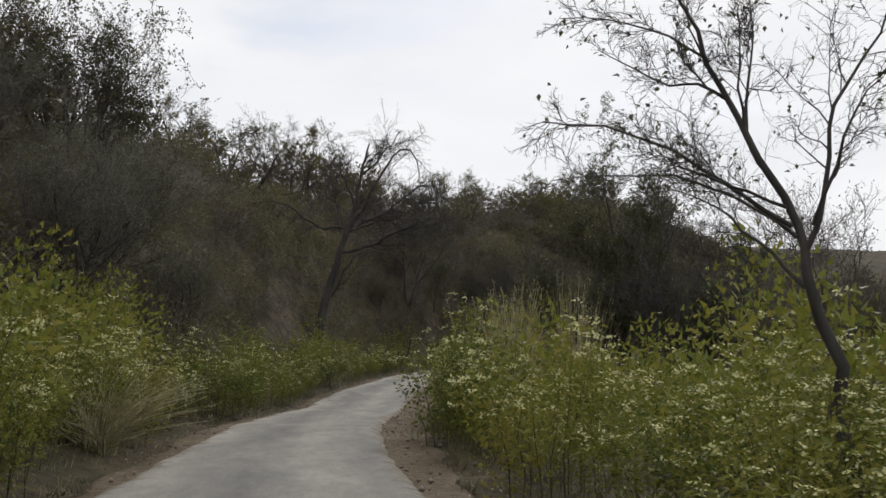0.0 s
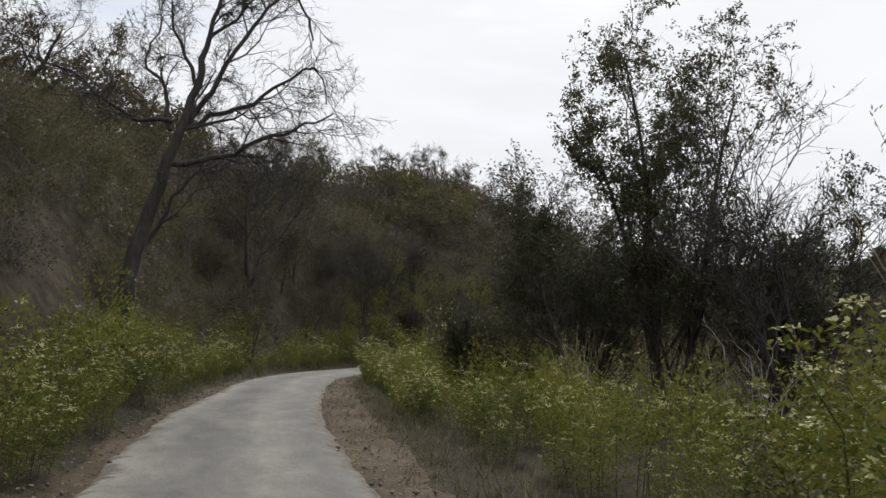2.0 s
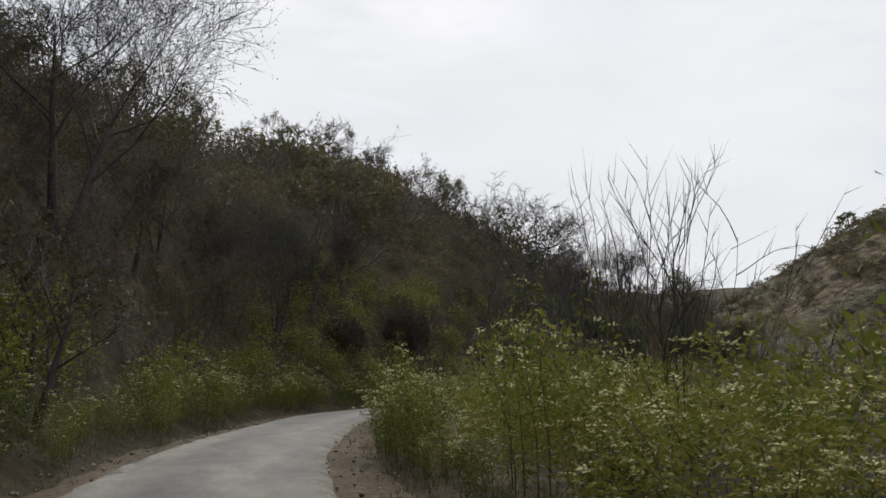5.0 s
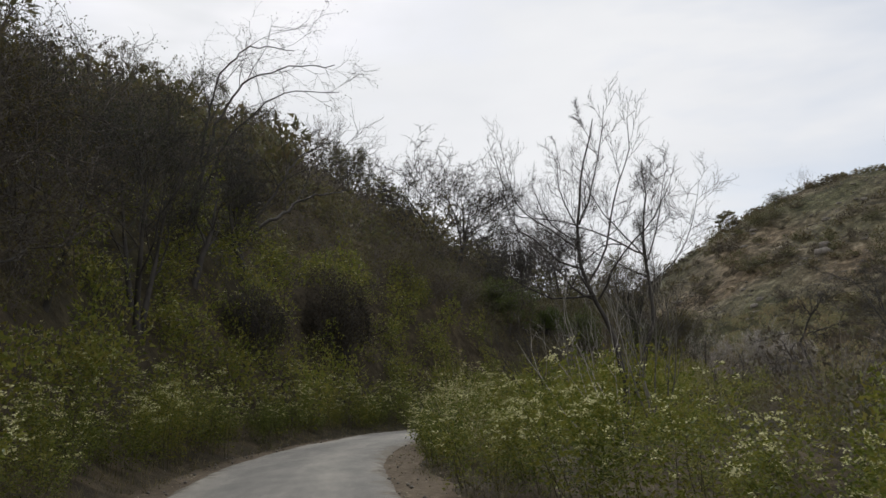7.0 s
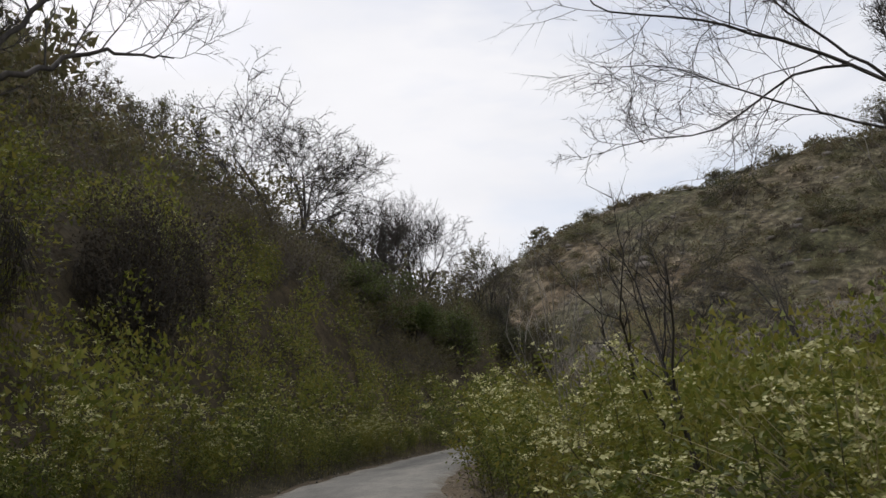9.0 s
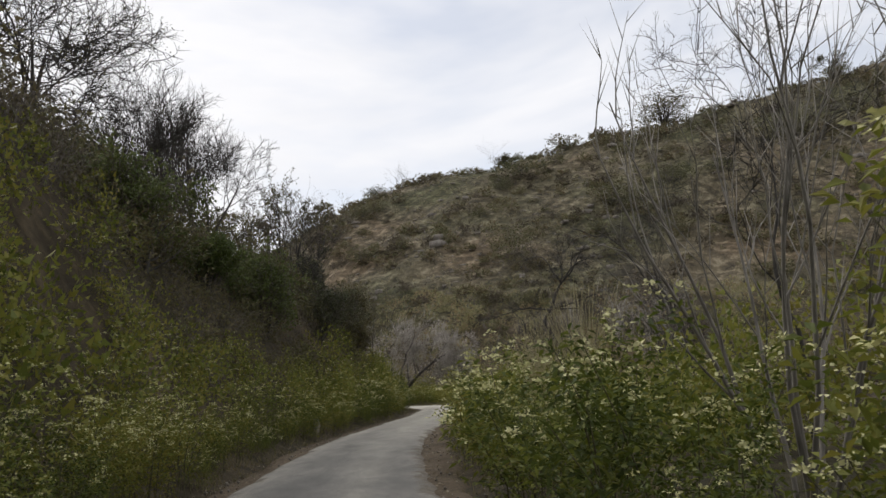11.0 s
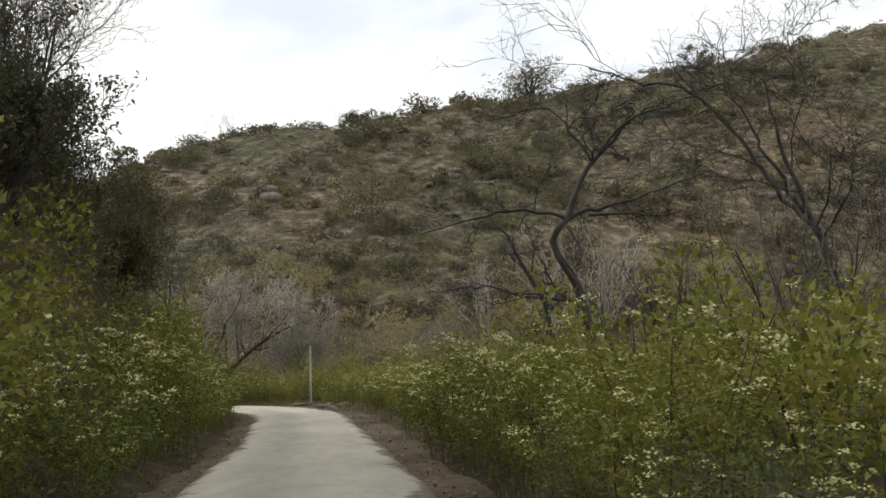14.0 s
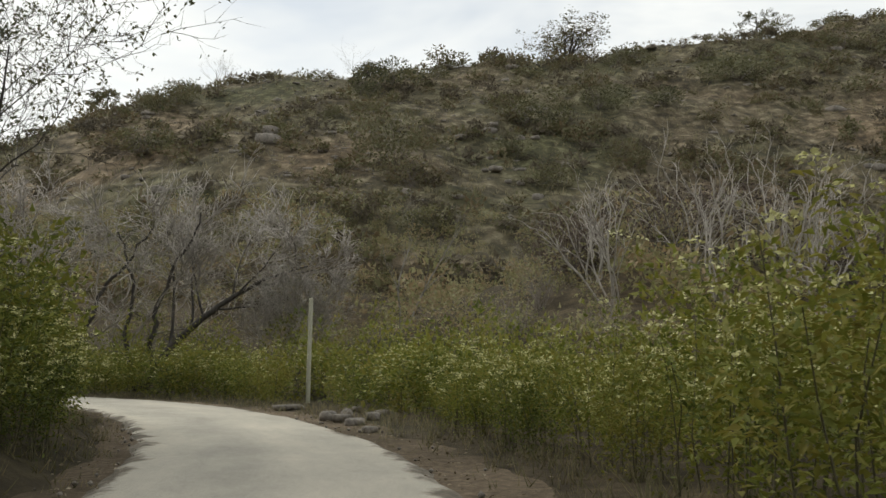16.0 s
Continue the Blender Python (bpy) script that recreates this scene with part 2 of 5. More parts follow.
    scale_c.operation = "MULTIPLY"
    scale_c.inputs[1].default_value = 1 / 1.6
    link(creep.outputs[0], scale_c.inputs[0])
    link(scale_c.outputs[0], cover.inputs["Fac"])
    dirt_n = nodes.new("ShaderNodeTexNoise")
    dirt_n.inputs["Scale"].default_value, dirt_n.inputs["Detail"].default_value, dirt_n.inputs["Roughness"].default_value = 9, 8, 0.65
    link(co.outputs["Object"], dirt_n.inputs["Vector"])
    dirt = ramp(nodes, [(0.3, (0.05, 0.041, 0.028)), (0.48, (0.105, 0.088, 0.064)), (0.6, (0.155, 0.13, 0.095)), (0.74, (0.30, 0.26, 0.2))])
    link(dirt_n.outputs["Fac"], dirt.inputs["Fac"])
    mixc = nodes.new("ShaderNodeMix")
    mixc.data_type = "RGBA"
    link(cover.outputs["Color"], mixc.inputs[0])
    link(dust_mix.outputs[2], mixc.inputs[6])
    link(dirt.outputs["Color"], mixc.inputs[7])
    link(mixc.outputs[2], bsdf.inputs["Base Color"])
    bsdf.inputs["Roughness"].default_value = 0.85
    bump = nodes.new("ShaderNodeBump")
    bump.inputs["Strength"].default_value, bump.inputs["Distance"].default_value = 0.5, 0.012
    link(grain.outputs["Fac"], bump.inputs["Height"])
    link(bump.outputs[0], bsdf.inputs["Normal"])
    return m


M_ROAD = road_mat()

# ---------------------------------------------------------------- mesh helpers


def mesh_of(name, verts, faces, mat, smooth=False):
    """A mesh from arrays; faces is one array of triangles or quads, or a list of such arrays."""
    parts = [np.asarray(f, np.int32) for f in (faces if isinstance(faces, list) else [faces]) if len(f)]
    me = bpy.data.meshes.new(name)
    verts = np.asarray(verts, np.float32)
    me.vertices.add(len(verts))
    me.vertices.foreach_set("co", verts.ravel())
    loops = np.concatenate([p.ravel() for p in parts])
    totals = np.concatenate([np.full(len(p), p.shape[1], np.int32) for p in parts])
    starts = np.concatenate([[0], np.cumsum(totals)[:-1]]).astype(np.int32)
    me.loops.add(len(loops))
    me.loops.foreach_set("vertex_index", loops)
    me.polygons.add(len(totals))
    me.polygons.foreach_set("loop_start", starts)
    me.polygons.foreach_set("loop_total", totals)
    if smooth:
        me.polygons.foreach_set("use_smooth", np.ones(len(totals), bool))
    me.update(calc_edges=True)
    if mat:
        me.materials.append(mat)
    return me


def part(name, mesh, parent, label=""):
    ob = new(name, mesh)
    ob.parent = parent
    return tagged(ob, label)


def unit(v):
    return v / np.maximum(np.linalg.norm(v, axis=-1, keepdims=True), 1e-9)


def leaves(rng, centres, outward, length, width, spread=0.9, fold=0.25):
    """Folded lance-shaped leaves, six corners each, at the given places, pointing roughly outward."""
    n = len(centres)
    ax = unit(outward + spread * rng.normal(size=(n, 3)))
    side = unit(np.cross(ax, (0, 0, 1) + 0.55 * rng.normal(size=(n, 3))))
    nor = np.cross(side, ax)
    ln = (length * rng.uniform(0.65, 1.3, n))[:, None]
    wd = (width * rng.uniform(0.7, 1.25, n))[:, None]
    a = centres
    b = centres + ax * ln * 0.45 + side * wd * 0.5 + nor * wd * fold
    c = centres + ax * ln - nor * wd * 0.3
    d = centres + ax * ln * 0.45 - side * wd * 0.5 + nor * wd * fold
    v = np.stack([a, b, c, d], 1).reshape(-1, 3)
    k = 4 * np.arange(n)[:, None]
    return v, np.concatenate([k + [0, 1, 2], k + [0, 2, 3]])


def tubes(lines, sides):
    """Tapered tubes round polylines [(points, radii)]."""
    vs, fs, at = [], [], 0
    ang = np.arange(sides) * 2 * np.pi / sides
    for pts, rad in lines:
        pts = np.asarray(pts, float)
        rad = np.asarray(rad, float)
        tan = unit(np.gradient(pts, axis=0))
        ref = np.array([0.31, 0.52, 0.79])
        u = unit(np.cross(tan, ref))
        w = np.cross(tan, u)
        ring = pts[:, None] + rad[:, None, None] * (np.cos(ang)[None, :, None] * u[:, None] + np.sin(ang)[None, :, None] * w[:, None])
        vs.append(ring.reshape(-1, 3))
        n = len(pts)
        i = (np.arange(n - 1)[:, None] * sides + np.arange(sides)[None]).ravel()
        j = (np.arange(n - 1)[:, None] * sides + (np.arange(sides)[None] + 1) % sides).ravel()
        fs.append(at + np.stack([i, j, j + sides, i + sides], 1))
        at += n * sides
    return np.concatenate(vs), np.concatenate(fs)


def spikes(rng, base, tip, r):
    """Thin three-sided twigs from base to tip."""
    n = len(base)
    ax = unit(tip - base)
    u = unit(np.cross(ax, rng.normal(size=(n, 3))))
    w = np.cross(ax, u)
    rr = np.broadcast_to(np.asarray(r, float), (n,))[:, None]
    v = np.stack([base + rr * u, base - rr * 0.5 * u + rr * 0.87 * w, base - rr * 0.5 * u - rr * 0.87 * w, tip], 1).reshape(-1, 3)
    k = 4 * np.arange(n)[:, None]
    return v, np.concatenate([k + [0, 1, 3], k + [1, 2, 3], k + [2, 0, 3]])


def joined(pieces):
    """Several (vertices, faces) as one."""
    vs, fs, at = [], [], 0
    for v, f in pieces:
        vs.append(v)
        fs.append(f + at)
        at += len(v)
    return np.concatenate(vs), np.concatenate(fs)


def placed(pieces, spots, rng):
    """Copies of arrays (vertices, faces) picked by spots of (variant, x, y, z, turn, size, height)."""
    out = []
    for k, x, y, z, turn, size, tall in spots:
        v, f = pieces[int(k)]
        c, s = math.cos(turn), math.sin(turn)
        out.append((np.stack([(v[:, 0] * c - v[:, 1] * s) * size + x, (v[:, 0] * s + v[:, 1] * c) * size + y, v[:, 2] * size * tall + z], 1), f))
    return joined(out)


# ---------------------------------------------------------------- the road's line and the lie of the land
LINE = [(12, -26), (7, -10), (2.06, 4.4), (0.0, 11.9), (-1.5, 19.6), (-2.1, 27), (-2.5, 36), (-2.15, 46.5), (-1.2, 54.7), (0.67, 62),
        (2.9, 68.9), (5.8, 75), (10.2, 80.6), (15.4, 85.7), (21.5, 90.3), (29.2, 95.2), (37.9, 99.9), (46.7, 104.4), (54, 108.2), (60.4, 111.9),
        (66, 116.8), (70.3, 123.2), (72, 131), (70.5, 141), (64, 153), (52, 166)]
RISE = [(-30, 0.1), (4, -0.15), (12, -0.31), (20, -0.5), (28, -0.7), (38, -0.5), (47, -0.30), (56, -0.2), (67, -0.05), (84, 0.2), (96, 0.12), (112, 0.2), (130, 0.18), (220, 0.6)]


def spline(points, step):
    p = np.array([points[0], *points, points[-1]], float)
    p[0], p[-1] = 2 * p[1] - p[2], 2 * p[-2] - p[-3]
    out = []
    for i in range(1, len(p) - 2):
        a, b, c, d = p[i - 1 : i + 3]
        n = max(2, int(np.linalg.norm(c - b) / step))
        t = (np.arange(n) / n)[:, None]
        out.append(0.5 * (2 * b + (c - a) * t + (2 * a - 5 * b + 4 * c - d) * t**2 + (3 * b - a - 3 * c + d) * t**3))
    return np.concatenate(out + [p[-2:-1]])


ROAD = spline(LINE, 0.3)
ROAD_S = np.concatenate([[0], np.cumsum(np.linalg.norm(np.diff(ROAD, axis=0), axis=1))])
ROAD_S -= ROAD_S[np.argmin(np.linalg.norm(ROAD - (2.06, 4.4), axis=1))] - 4.0     # metres along the road
ROAD_T = unit(np.gradient(ROAD, axis=0))
ROAD_R = np.stack([ROAD_T[:, 1], -ROAD_T[:, 0]], 1)
ROAD_Z = np.interp(ROAD_S, *np.array(RISE).T)


def to_road(x, y):
    """Metres along the road and to its right, for arrays of places."""
    x, y = np.atleast_1d(x).astype(float).ravel(), np.atleast_1d(y).astype(float).ravel()
    s, d = np.empty(len(x)), np.empty(len(x))
    coarse = ROAD[::3]
    for i in range(0, len(x), 4000):
        q = np.stack([x[i : i + 4000], y[i : i + 4000]], 1)
        k = np.argmin(((q[:, None] - coarse[None]) ** 2).sum(-1), 1) * 3
        off = q - ROAD[k]
        s[i : i + 4000] = ROAD_S[k]
        side = (off * ROAD_R[k]).sum(-1)
        d[i : i + 4000] = np.where(side < 0, -1, 1) * np.linalg.norm(off, axis=1)
    return s, d


# crests: x, y, height, reach of the slope
WEST = [(-21, -60, 9, 18), (-19, 0, 10.0, 16.5), (-17.5, 35, 10.0, 15), (-15.5, 62, 12.0, 16), (-9, 88, 15, 20), (0, 106, 18.0, 25), (13, 122, 22.5, 33),
        (24, 126, 20.0, 30), (31, 118, 13.0, 21), (41, 115, 9.5, 15), (51, 120, 9.0, 14), (60, 128, 9.0, 12), (62, 138, 6.0, 10)]
EAST = [(150, 210, 27, 26), (157, 199, 42, 34), (163, 180, 46.5, 80), (172, 159, 48.5, 92), (194, 128, 57, 95), (215, 94, 65.5, 100), (227, 76, 71.5, 100), (240, 56, 79, 105), (262, 20, 84, 110), (280, -60, 80, 120)]
KNOLL = [(93, 108, 7.5, 20), (108, 100, 10, 24)]
FAR = [(-420, 330, 60, 260), (0, 520, 70, 280), (330, 560, 75, 280), (640, 330, 80, 300), (700, -100, 70, 300)]


def crest(x, y, ridge, power):
    """Height over the plain that a ridge gives at each place."""
    best = np.zeros(len(x))
    for (ax, ay, ah, aw), (bx, by, bh, bw) in zip(ridge, ridge[1:]):
        ex, ey = bx - ax, by - ay
        t = np.clip(((x - ax) * ex + (y - ay) * ey) / (ex * ex + ey * ey), 0, 1)
        d = np.hypot(x - ax - t * ex, y - ay - t * ey)
        h, w = ah + t * (bh - ah), aw + t * (bw - aw)
        u = np.sqrt((d / w) ** 2 + 0.006) - 0.0775
        best = np.maximum(best, h * np.clip(1 - u, 0, 1) ** power)
    return best


def bumps(x, y, scale, seed):
    """Smooth cheap noise of a few crossed waves, about -1 to 1."""
    r = np.random.RandomState(seed)
    out = 0
    for k in range(6):
        a, f, p = r.uniform(0, 2 * np.pi), r.uniform(0.6, 1.9) / scale, r.uniform(0, 6.28)
        out = out + np.sin((x * np.cos(a) + y * np.sin(a)) * f * 2 * np.pi + p)
    return out / 3.2


def land(x, y, road=None):
    """The ground's height at each place."""
    x, y = np.atleast_1d(x).astype(float).ravel(), np.atleast_1d(y).astype(float).ravel()
    s, d = to_road(x, y) if road is None else road
    base = np.interp(s, *np.array(RISE).T)
    hill = np.maximum(np.maximum(crest(x, y, WEST, 1.05), crest(x, y, EAST, 1.15)), np.maximum(crest(x, y, KNOLL, 1.0), crest(x, y, FAR, 1.3)))
    a = np.abs(d)
    away = np.clip((a - 2.2) / 5.0, 0, 1)
    away = away * away * (3 - 2 * away)
    rough = 0.25 * bumps(x, y, 9, 3) + 0.09 * bumps(x, y, 2.3, 5) + np.clip(hill / 8, 0, 1) * (0.6 * bumps(x, y, 14, 7) + 0.3 * bumps(x, y, 4.5, 8))
    rough = rough + np.clip(hill / 25, 0, 1) * 0.8 * bumps(x, y, 30, 9)
    bank = np.where(d < 0, 0.35, 0.05) * np.clip((a - 1.9) / 1.5, 0, 1)
    return base + bank + away * (hill + rough)


def grade(lo, hi, step, far, grow=1.25):
    """Coordinates: even between lo and hi, then wider and wider out to far."""
    mid, a, b, g = list(np.arange(lo, hi, step)), [], [], step
    x = lo
    while x > -far:
        g *= grow
        x -= g
        a.append(x)
    g, x = step, mid[-1]
    while x < far:
        g *= grow
        x += g
        b.append(x)
    return np.array(a[::-1] + mid + b)


def build_ground():
    xs, ys = grade(-26, 98, 0.9, 1500, 1.09), grade(-12, 160, 0.9, 1500, 1.09)
    gx, gy = np.meshgrid(xs, ys)
    road = to_road(gx, gy)
    z = land(gx, gy, road)
    z -= 0.10 * (np.abs(road[1]) < 2.0)
    n, m = len(xs), len(ys)
    i = (np.arange(m - 1)[:, None] * n + np.arange(n - 1)[None]).ravel()
    ground = new("ground", mesh_of("ground", np.stack([gx.ravel(), gy.ravel(), z], 1), np.stack([i, i + 1, i + n + 1, i + n], 1), M_GROUND, True))
    ground.data.materials.append(M_HILL)
    cx, cy = (gx[:-1, :-1] + gx[1:, 1:]).ravel() / 2, (gy[:-1, :-1] + gy[1:, 1:]).ravel() / 2
    dry = crest(cx, cy, EAST, 1.0) + 2.5 * bumps(cx, cy, 16, 51) > 9
    ground.data.polygons.foreach_set("material_index", dry.astype(np.int32))
    tagged(ground, "dry brown soil of the scrub-covered hills and valley", "ground", kind="structure")


def strip(name, inner, outer, lift, mat, rng_seed, wobble, label, category, smooth=True, cross=7, crown=0.0):
    """A ragged strip along the road between two offsets (metres to the right), with turned-down edges."""
    r = np.random.RandomState(rng_seed)
    s = ROAD_S
    wa = sum(np.sin(s * f + r.uniform(0, 6.3)) * a for f, a in ((0.5, 0.5), (1.3, 0.3), (3.1, 0.22), (7.7, 0.16), (13, 0.1)))
    wb = sum(np.sin(s * f + r.uniform(0, 6.3)) * a for f, a in ((0.45, 0.5), (1.2, 0.3), (2.9, 0.22), (6.9, 0.16), (14, 0.1)))
    ia, ob = inner(s) + wobble[0] * wa, outer(s) + wobble[1] * wb
    t = np.linspace(0, 1, cross)
    off = ia[:, None] * (1 - t) + ob[:, None] * t
    xy = ROAD[:, None] + off[..., None] * ROAD_R[:, None]
    z = ROAD_Z[:, None] + lift + crown * (1 - (2 * t - 1) ** 2)[None] + 0.012 * bumps(xy[..., 0], xy[..., 1], 1.7, rng_seed)
    z[:, 0] -= 0.09
    z[:, -1] -= 0.09
    n, m = cross, len(ROAD)
    i = (np.arange(m - 1)[:, None] * n + np.arange(n - 1)[None]).ravel()
    faces = np.stack([i, i + 1, i + n + 1, i + n], 1)
    me = mesh_of(name, np.concatenate([xy, z[..., None]], -1).reshape(-1, 3), faces, mat, smooth)
    uv = me.uv_layers.new(name="UVMap")
    us, vs = np.broadcast_to(2 * t - 1, (m, n)).ravel(), np.repeat(s, n)
    uv.data.foreach_set("uv", np.stack([us[faces.ravel()], vs[faces.ravel()]], 1).astype(np.float32).ravel())
    return tagged(new(name, me), label, category, kind="structure")


def profile(*rows):
    p = np.array(rows, float)
    return lambda s: np.interp(s, p[:, 0], p[:, 1])


build_ground()
strip("road", profile((0, -1.6), (130, -1.6), (142, -1.8), (155, -1.8), (180, -1.7)), profile((0, 1.56), (134, 1.5), (144, 1.7), (155, 1.9), (180, 1.7)), 0.03, M_ROAD, 4, (0.07, 0.07),
      "worn pale grey asphalt track with crumbling dusty edges", "road", cross=11, crown=0.03)
strip("verge_left", profile((0, -1.75), (60, -1.85), (70, -2.1), (92, -1.9), (104, -1.85), (126, -1.95), (140, -2.3), (147, -2.5), (158, -2.1), (180, -2.0)), profile((0, -1.2), (300, -1.2)), 0.005, M_VERGE, 11, (0.22, 0.0),
      "bare dirt verge with dry leaves beside the asphalt", "verge")
strip("verge_right", profile((0, 1.2), (300, 1.2)), profile((0, 1.9), (12, 2.0), (20, 2.6), (30, 2.9), (44, 2.8), (56, 2.2), (60, 2.7), (74, 2.0), (90, 1.8), (104, 1.9), (128, 2.1), (138, 2.5), (148, 3.0), (160, 2.6), (180, 2.4)), 0.005, M_VERGE, 12, (0.0, 0.25),
      "bare dirt verge with dry leaves beside the asphalt", "verge")

# ---------------------------------------------------------------- flowering shrubs along the road


def shrub_arrays(rng, tall, wide, n_stems, n_leaves, n_heads, leaf=(0.088, 0.037), shown=14, low=1.9):
    """Stems, leaves and flower heads of one upright shrub with its foot at the origin."""
    lines, cs, outs, tips = [], [], [], []
    for q in range(n_stems):
        a, reach = rng.uniform(0, 2 * np.pi), wide * 0.5 * math.sqrt(rng.uniform(0.02, 1))
        h = tall * rng.uniform(0.6, 1.0) * (1 - 0.4 * (reach / (wide * 0.5)) ** 2)
        foot = np.array([math.cos(a), math.sin(a), 0]) * reach * 0.55 + rng.normal(size=3) * (0.05, 0.05, 0)
        top = np.array([math.cos(a) * reach, math.sin(a) * reach, h])
        t = np.linspace(0, 1, 4)[:, None]
        pts = foot * (1 - t) + top * t
        pts[:, :2] -= (np.array([math.cos(a), math.sin(a)]) * 0.14 * reach) * np.sin(t * np.pi)
        pts[1:-1] += rng.normal(size=(2, 3)) * 0.03
        foot[2] = -0.1
        pts[0] = foot
        if q < shown:
            lines.append((pts, np.linspace(0.009, 0.003, 4)))
        k = n_leaves // n_stems
        u = rng.beta(low, 1.0, k) * 0.96 + 0.04
        p = np.stack([np.interp(u * 3, range(4), pts[:, c]) for c in range(3)], 1)
        ring = rng.uniform(0, 2 * np.pi, k)
        away = np.stack([np.cos(ring), np.sin(ring), rng.uniform(-0.45, 0.45, k)], 1)
        cs.append(p + away * (rng.uniform(0, 0.16, k) * (1.15 - 0.6 * u))[:, None])
        outs.append(away)
        tips.append(pts[-1])
    sv = tubes(lines, 3)
    lv = leaves(rng, np.concatenate(cs), np.concatenate(outs), leaf[0], leaf[1], 0.45)
    pick = rng.choice(len(tips), n_heads, replace=n_heads > len(tips))
    hc, ho = [], []
    for q in pick:
        c = tips[q] + rng.normal(size=3) * (0.07, 0.07, 0.05) + (0, 0, 0.02)
        k = rng.randint(7, 12)
        hc.append(c + rng.normal(size=(k, 3)) * (0.030, 0.030, 0.010))
        ho.append(np.tile((0, 0, 0.35), (k, 1)) + rng.normal(size=(k, 3)) * (0.9, 0.9, 0.25))
    fv = leaves(rng, np.concatenate(hc), np.concatenate(ho), 0.030, 0.026, 0.2, 0.05)
    return sv, lv, fv


BALL = bmesh.new()
bmesh.ops.create_icosphere(BALL, subdivisions=2, radius=1)
BALL_V = np.array([v.co[:] for v in BALL.verts])
BALL_F = np.array([[v.index for v in f.verts] for f in BALL.faces])
BALL.free()


def build_shrubs():
    rng = np.random.RandomState(21)
    kinds = []
    for tall, wide, heads in ((1.75, 1.6, 64), (1.95, 1.6, 72), (1.6, 1.8, 50), (2.1, 1.7, 40), (1.5, 1.6, 72), (1.85, 1.85, 30), (1.75, 1.7, 40), (1.9, 1.7, 40)):
        sv, lv, fv = shrub_arrays(rng, tall, wide, 34, 1870 if len(kinds) < 6 else 850, heads, (0.068, 0.029) if len(kinds) < 6 else (0.10, 0.045), 8 if len(kinds) < 6 else 3)
        root = new("flowering_shrub")
        stalk = tagged(part("stalk", mesh_of("stalk", *sv, M_STEM), root, "thin brownish green upright stems"), kind="stuff")
        tagged(part("foliage", mesh_of("foliage", *lv, M_LEAF), root, "narrow yellow-green leaves"), kind="stuff")
        tagged(part("blossom", mesh_of("blossom", *fv, M_FLOWER), stalk, "small clusters of cream-white flowers"), kind="stuff")
        kinds.append(root)
    used = set()
    for side in (-1, 1):
        s = 5.0
        while s < 186:
            s += rng.uniform(0.8, 1.2)
            verge = np.interp(s, (0, 20, 28, 44, 56, 60, 74, 90, 104, 132, 140, 148, 160), (2.2, 2.8, 3.3, 3.1, 2.5, 2.8, 2.3, 2.2, 2.3, 2.4, 2.8, 3.4, 3.2) if side > 0 else (2.15, 2.1, 2.1, 2.15, 2.15, 2.2, 2.35, 2.2, 2.2, 2.25, 2.5, 2.9, 2.7))
            d = side * (verge + rng.uniform(-0.12, 0.5))
            i = int(np.argmin(np.abs(ROAD_S - s)))
            x, y = ROAD[i] + ROAD_R[i] * d
            if math.hypot(x - 70.9, y - 116.0) < 1.7:
                continue
            z = float(land(x, y)[0])
            size = rng.choice((0.58, 0.76, 0.9, 1.0, 1.14)) * rng.uniform(0.92, 1.1) * (np.interp(s, (0, 20, 30, 45, 60, 76, 95, 101, 112, 118), (0.88, 0.84, 0.74, 0.70, 0.74, 0.82, 0.92, 0.72, 0.74, 0.95)) if side < 0 else np.interp(s, (0, 8, 11, 21, 26, 34, 44, 60, 65, 70, 74, 78, 98, 103, 114, 120, 140), (0.7, 0.7, 0.88, 0.95, 0.62, 0.62, 0.78, 0.8, 0.68, 0.8, 0.62, 0.9, 0.92, 0.72, 0.74, 0.95, 1.0)))
            k = rng.randint(6) if s < 146 else rng.randint(6, 8)
            m = pose(x, y, z - 0.03, rng.uniform(-5, 5), rng.uniform(-5, 5), rng.uniform(0, 360))
            if k not in used:
                used.add(k)
                ob = kinds[k]
                ob.matrix_basis = m
            else:
                ob = copy_thing(kinds[k], m)
            ob.scale = (size * rng.uniform(0.92, 1.15), size * rng.uniform(0.92, 1.15), size * rng.uniform(0.95, 1.25))
            tagged(ob, "leafy yellow-green roadside shrub topped with cream flower clusters", "shrub", "flowering shrubs along the track")

    for x, y, size in ((4.4, 9.3, 0.78), (4.1, 10.3, 0.85)):
        ob = copy_thing(kinds[1], pose(x, y, float(land(x, y)[0]) - 0.03, 0, 0, 70 * x))
        ob.scale = (size, size, size)


build_shrubs()


def scatter(rng, n, x0, x1, y0, y1, keep):
    """Up to n random places in a rectangle that pass keep(x, y, s, d)."""
    x, y = rng.uniform(x0, x1, n), rng.uniform(y0, y1, n)
    s, d = to_road(x, y)
    ok = keep(x, y, s, d)
    x, y, s, d = x[ok], y[ok], s[ok], d[ok]
    return x, y, s, d, land(x, y, (s, d))


def stuff(name, arrays, mat, label, category):
    return tagged(new(name, mesh_of(name, *arrays, mat)), label, category, kind="stuff")


# ---------------------------------------------------------------- scrub on the slopes


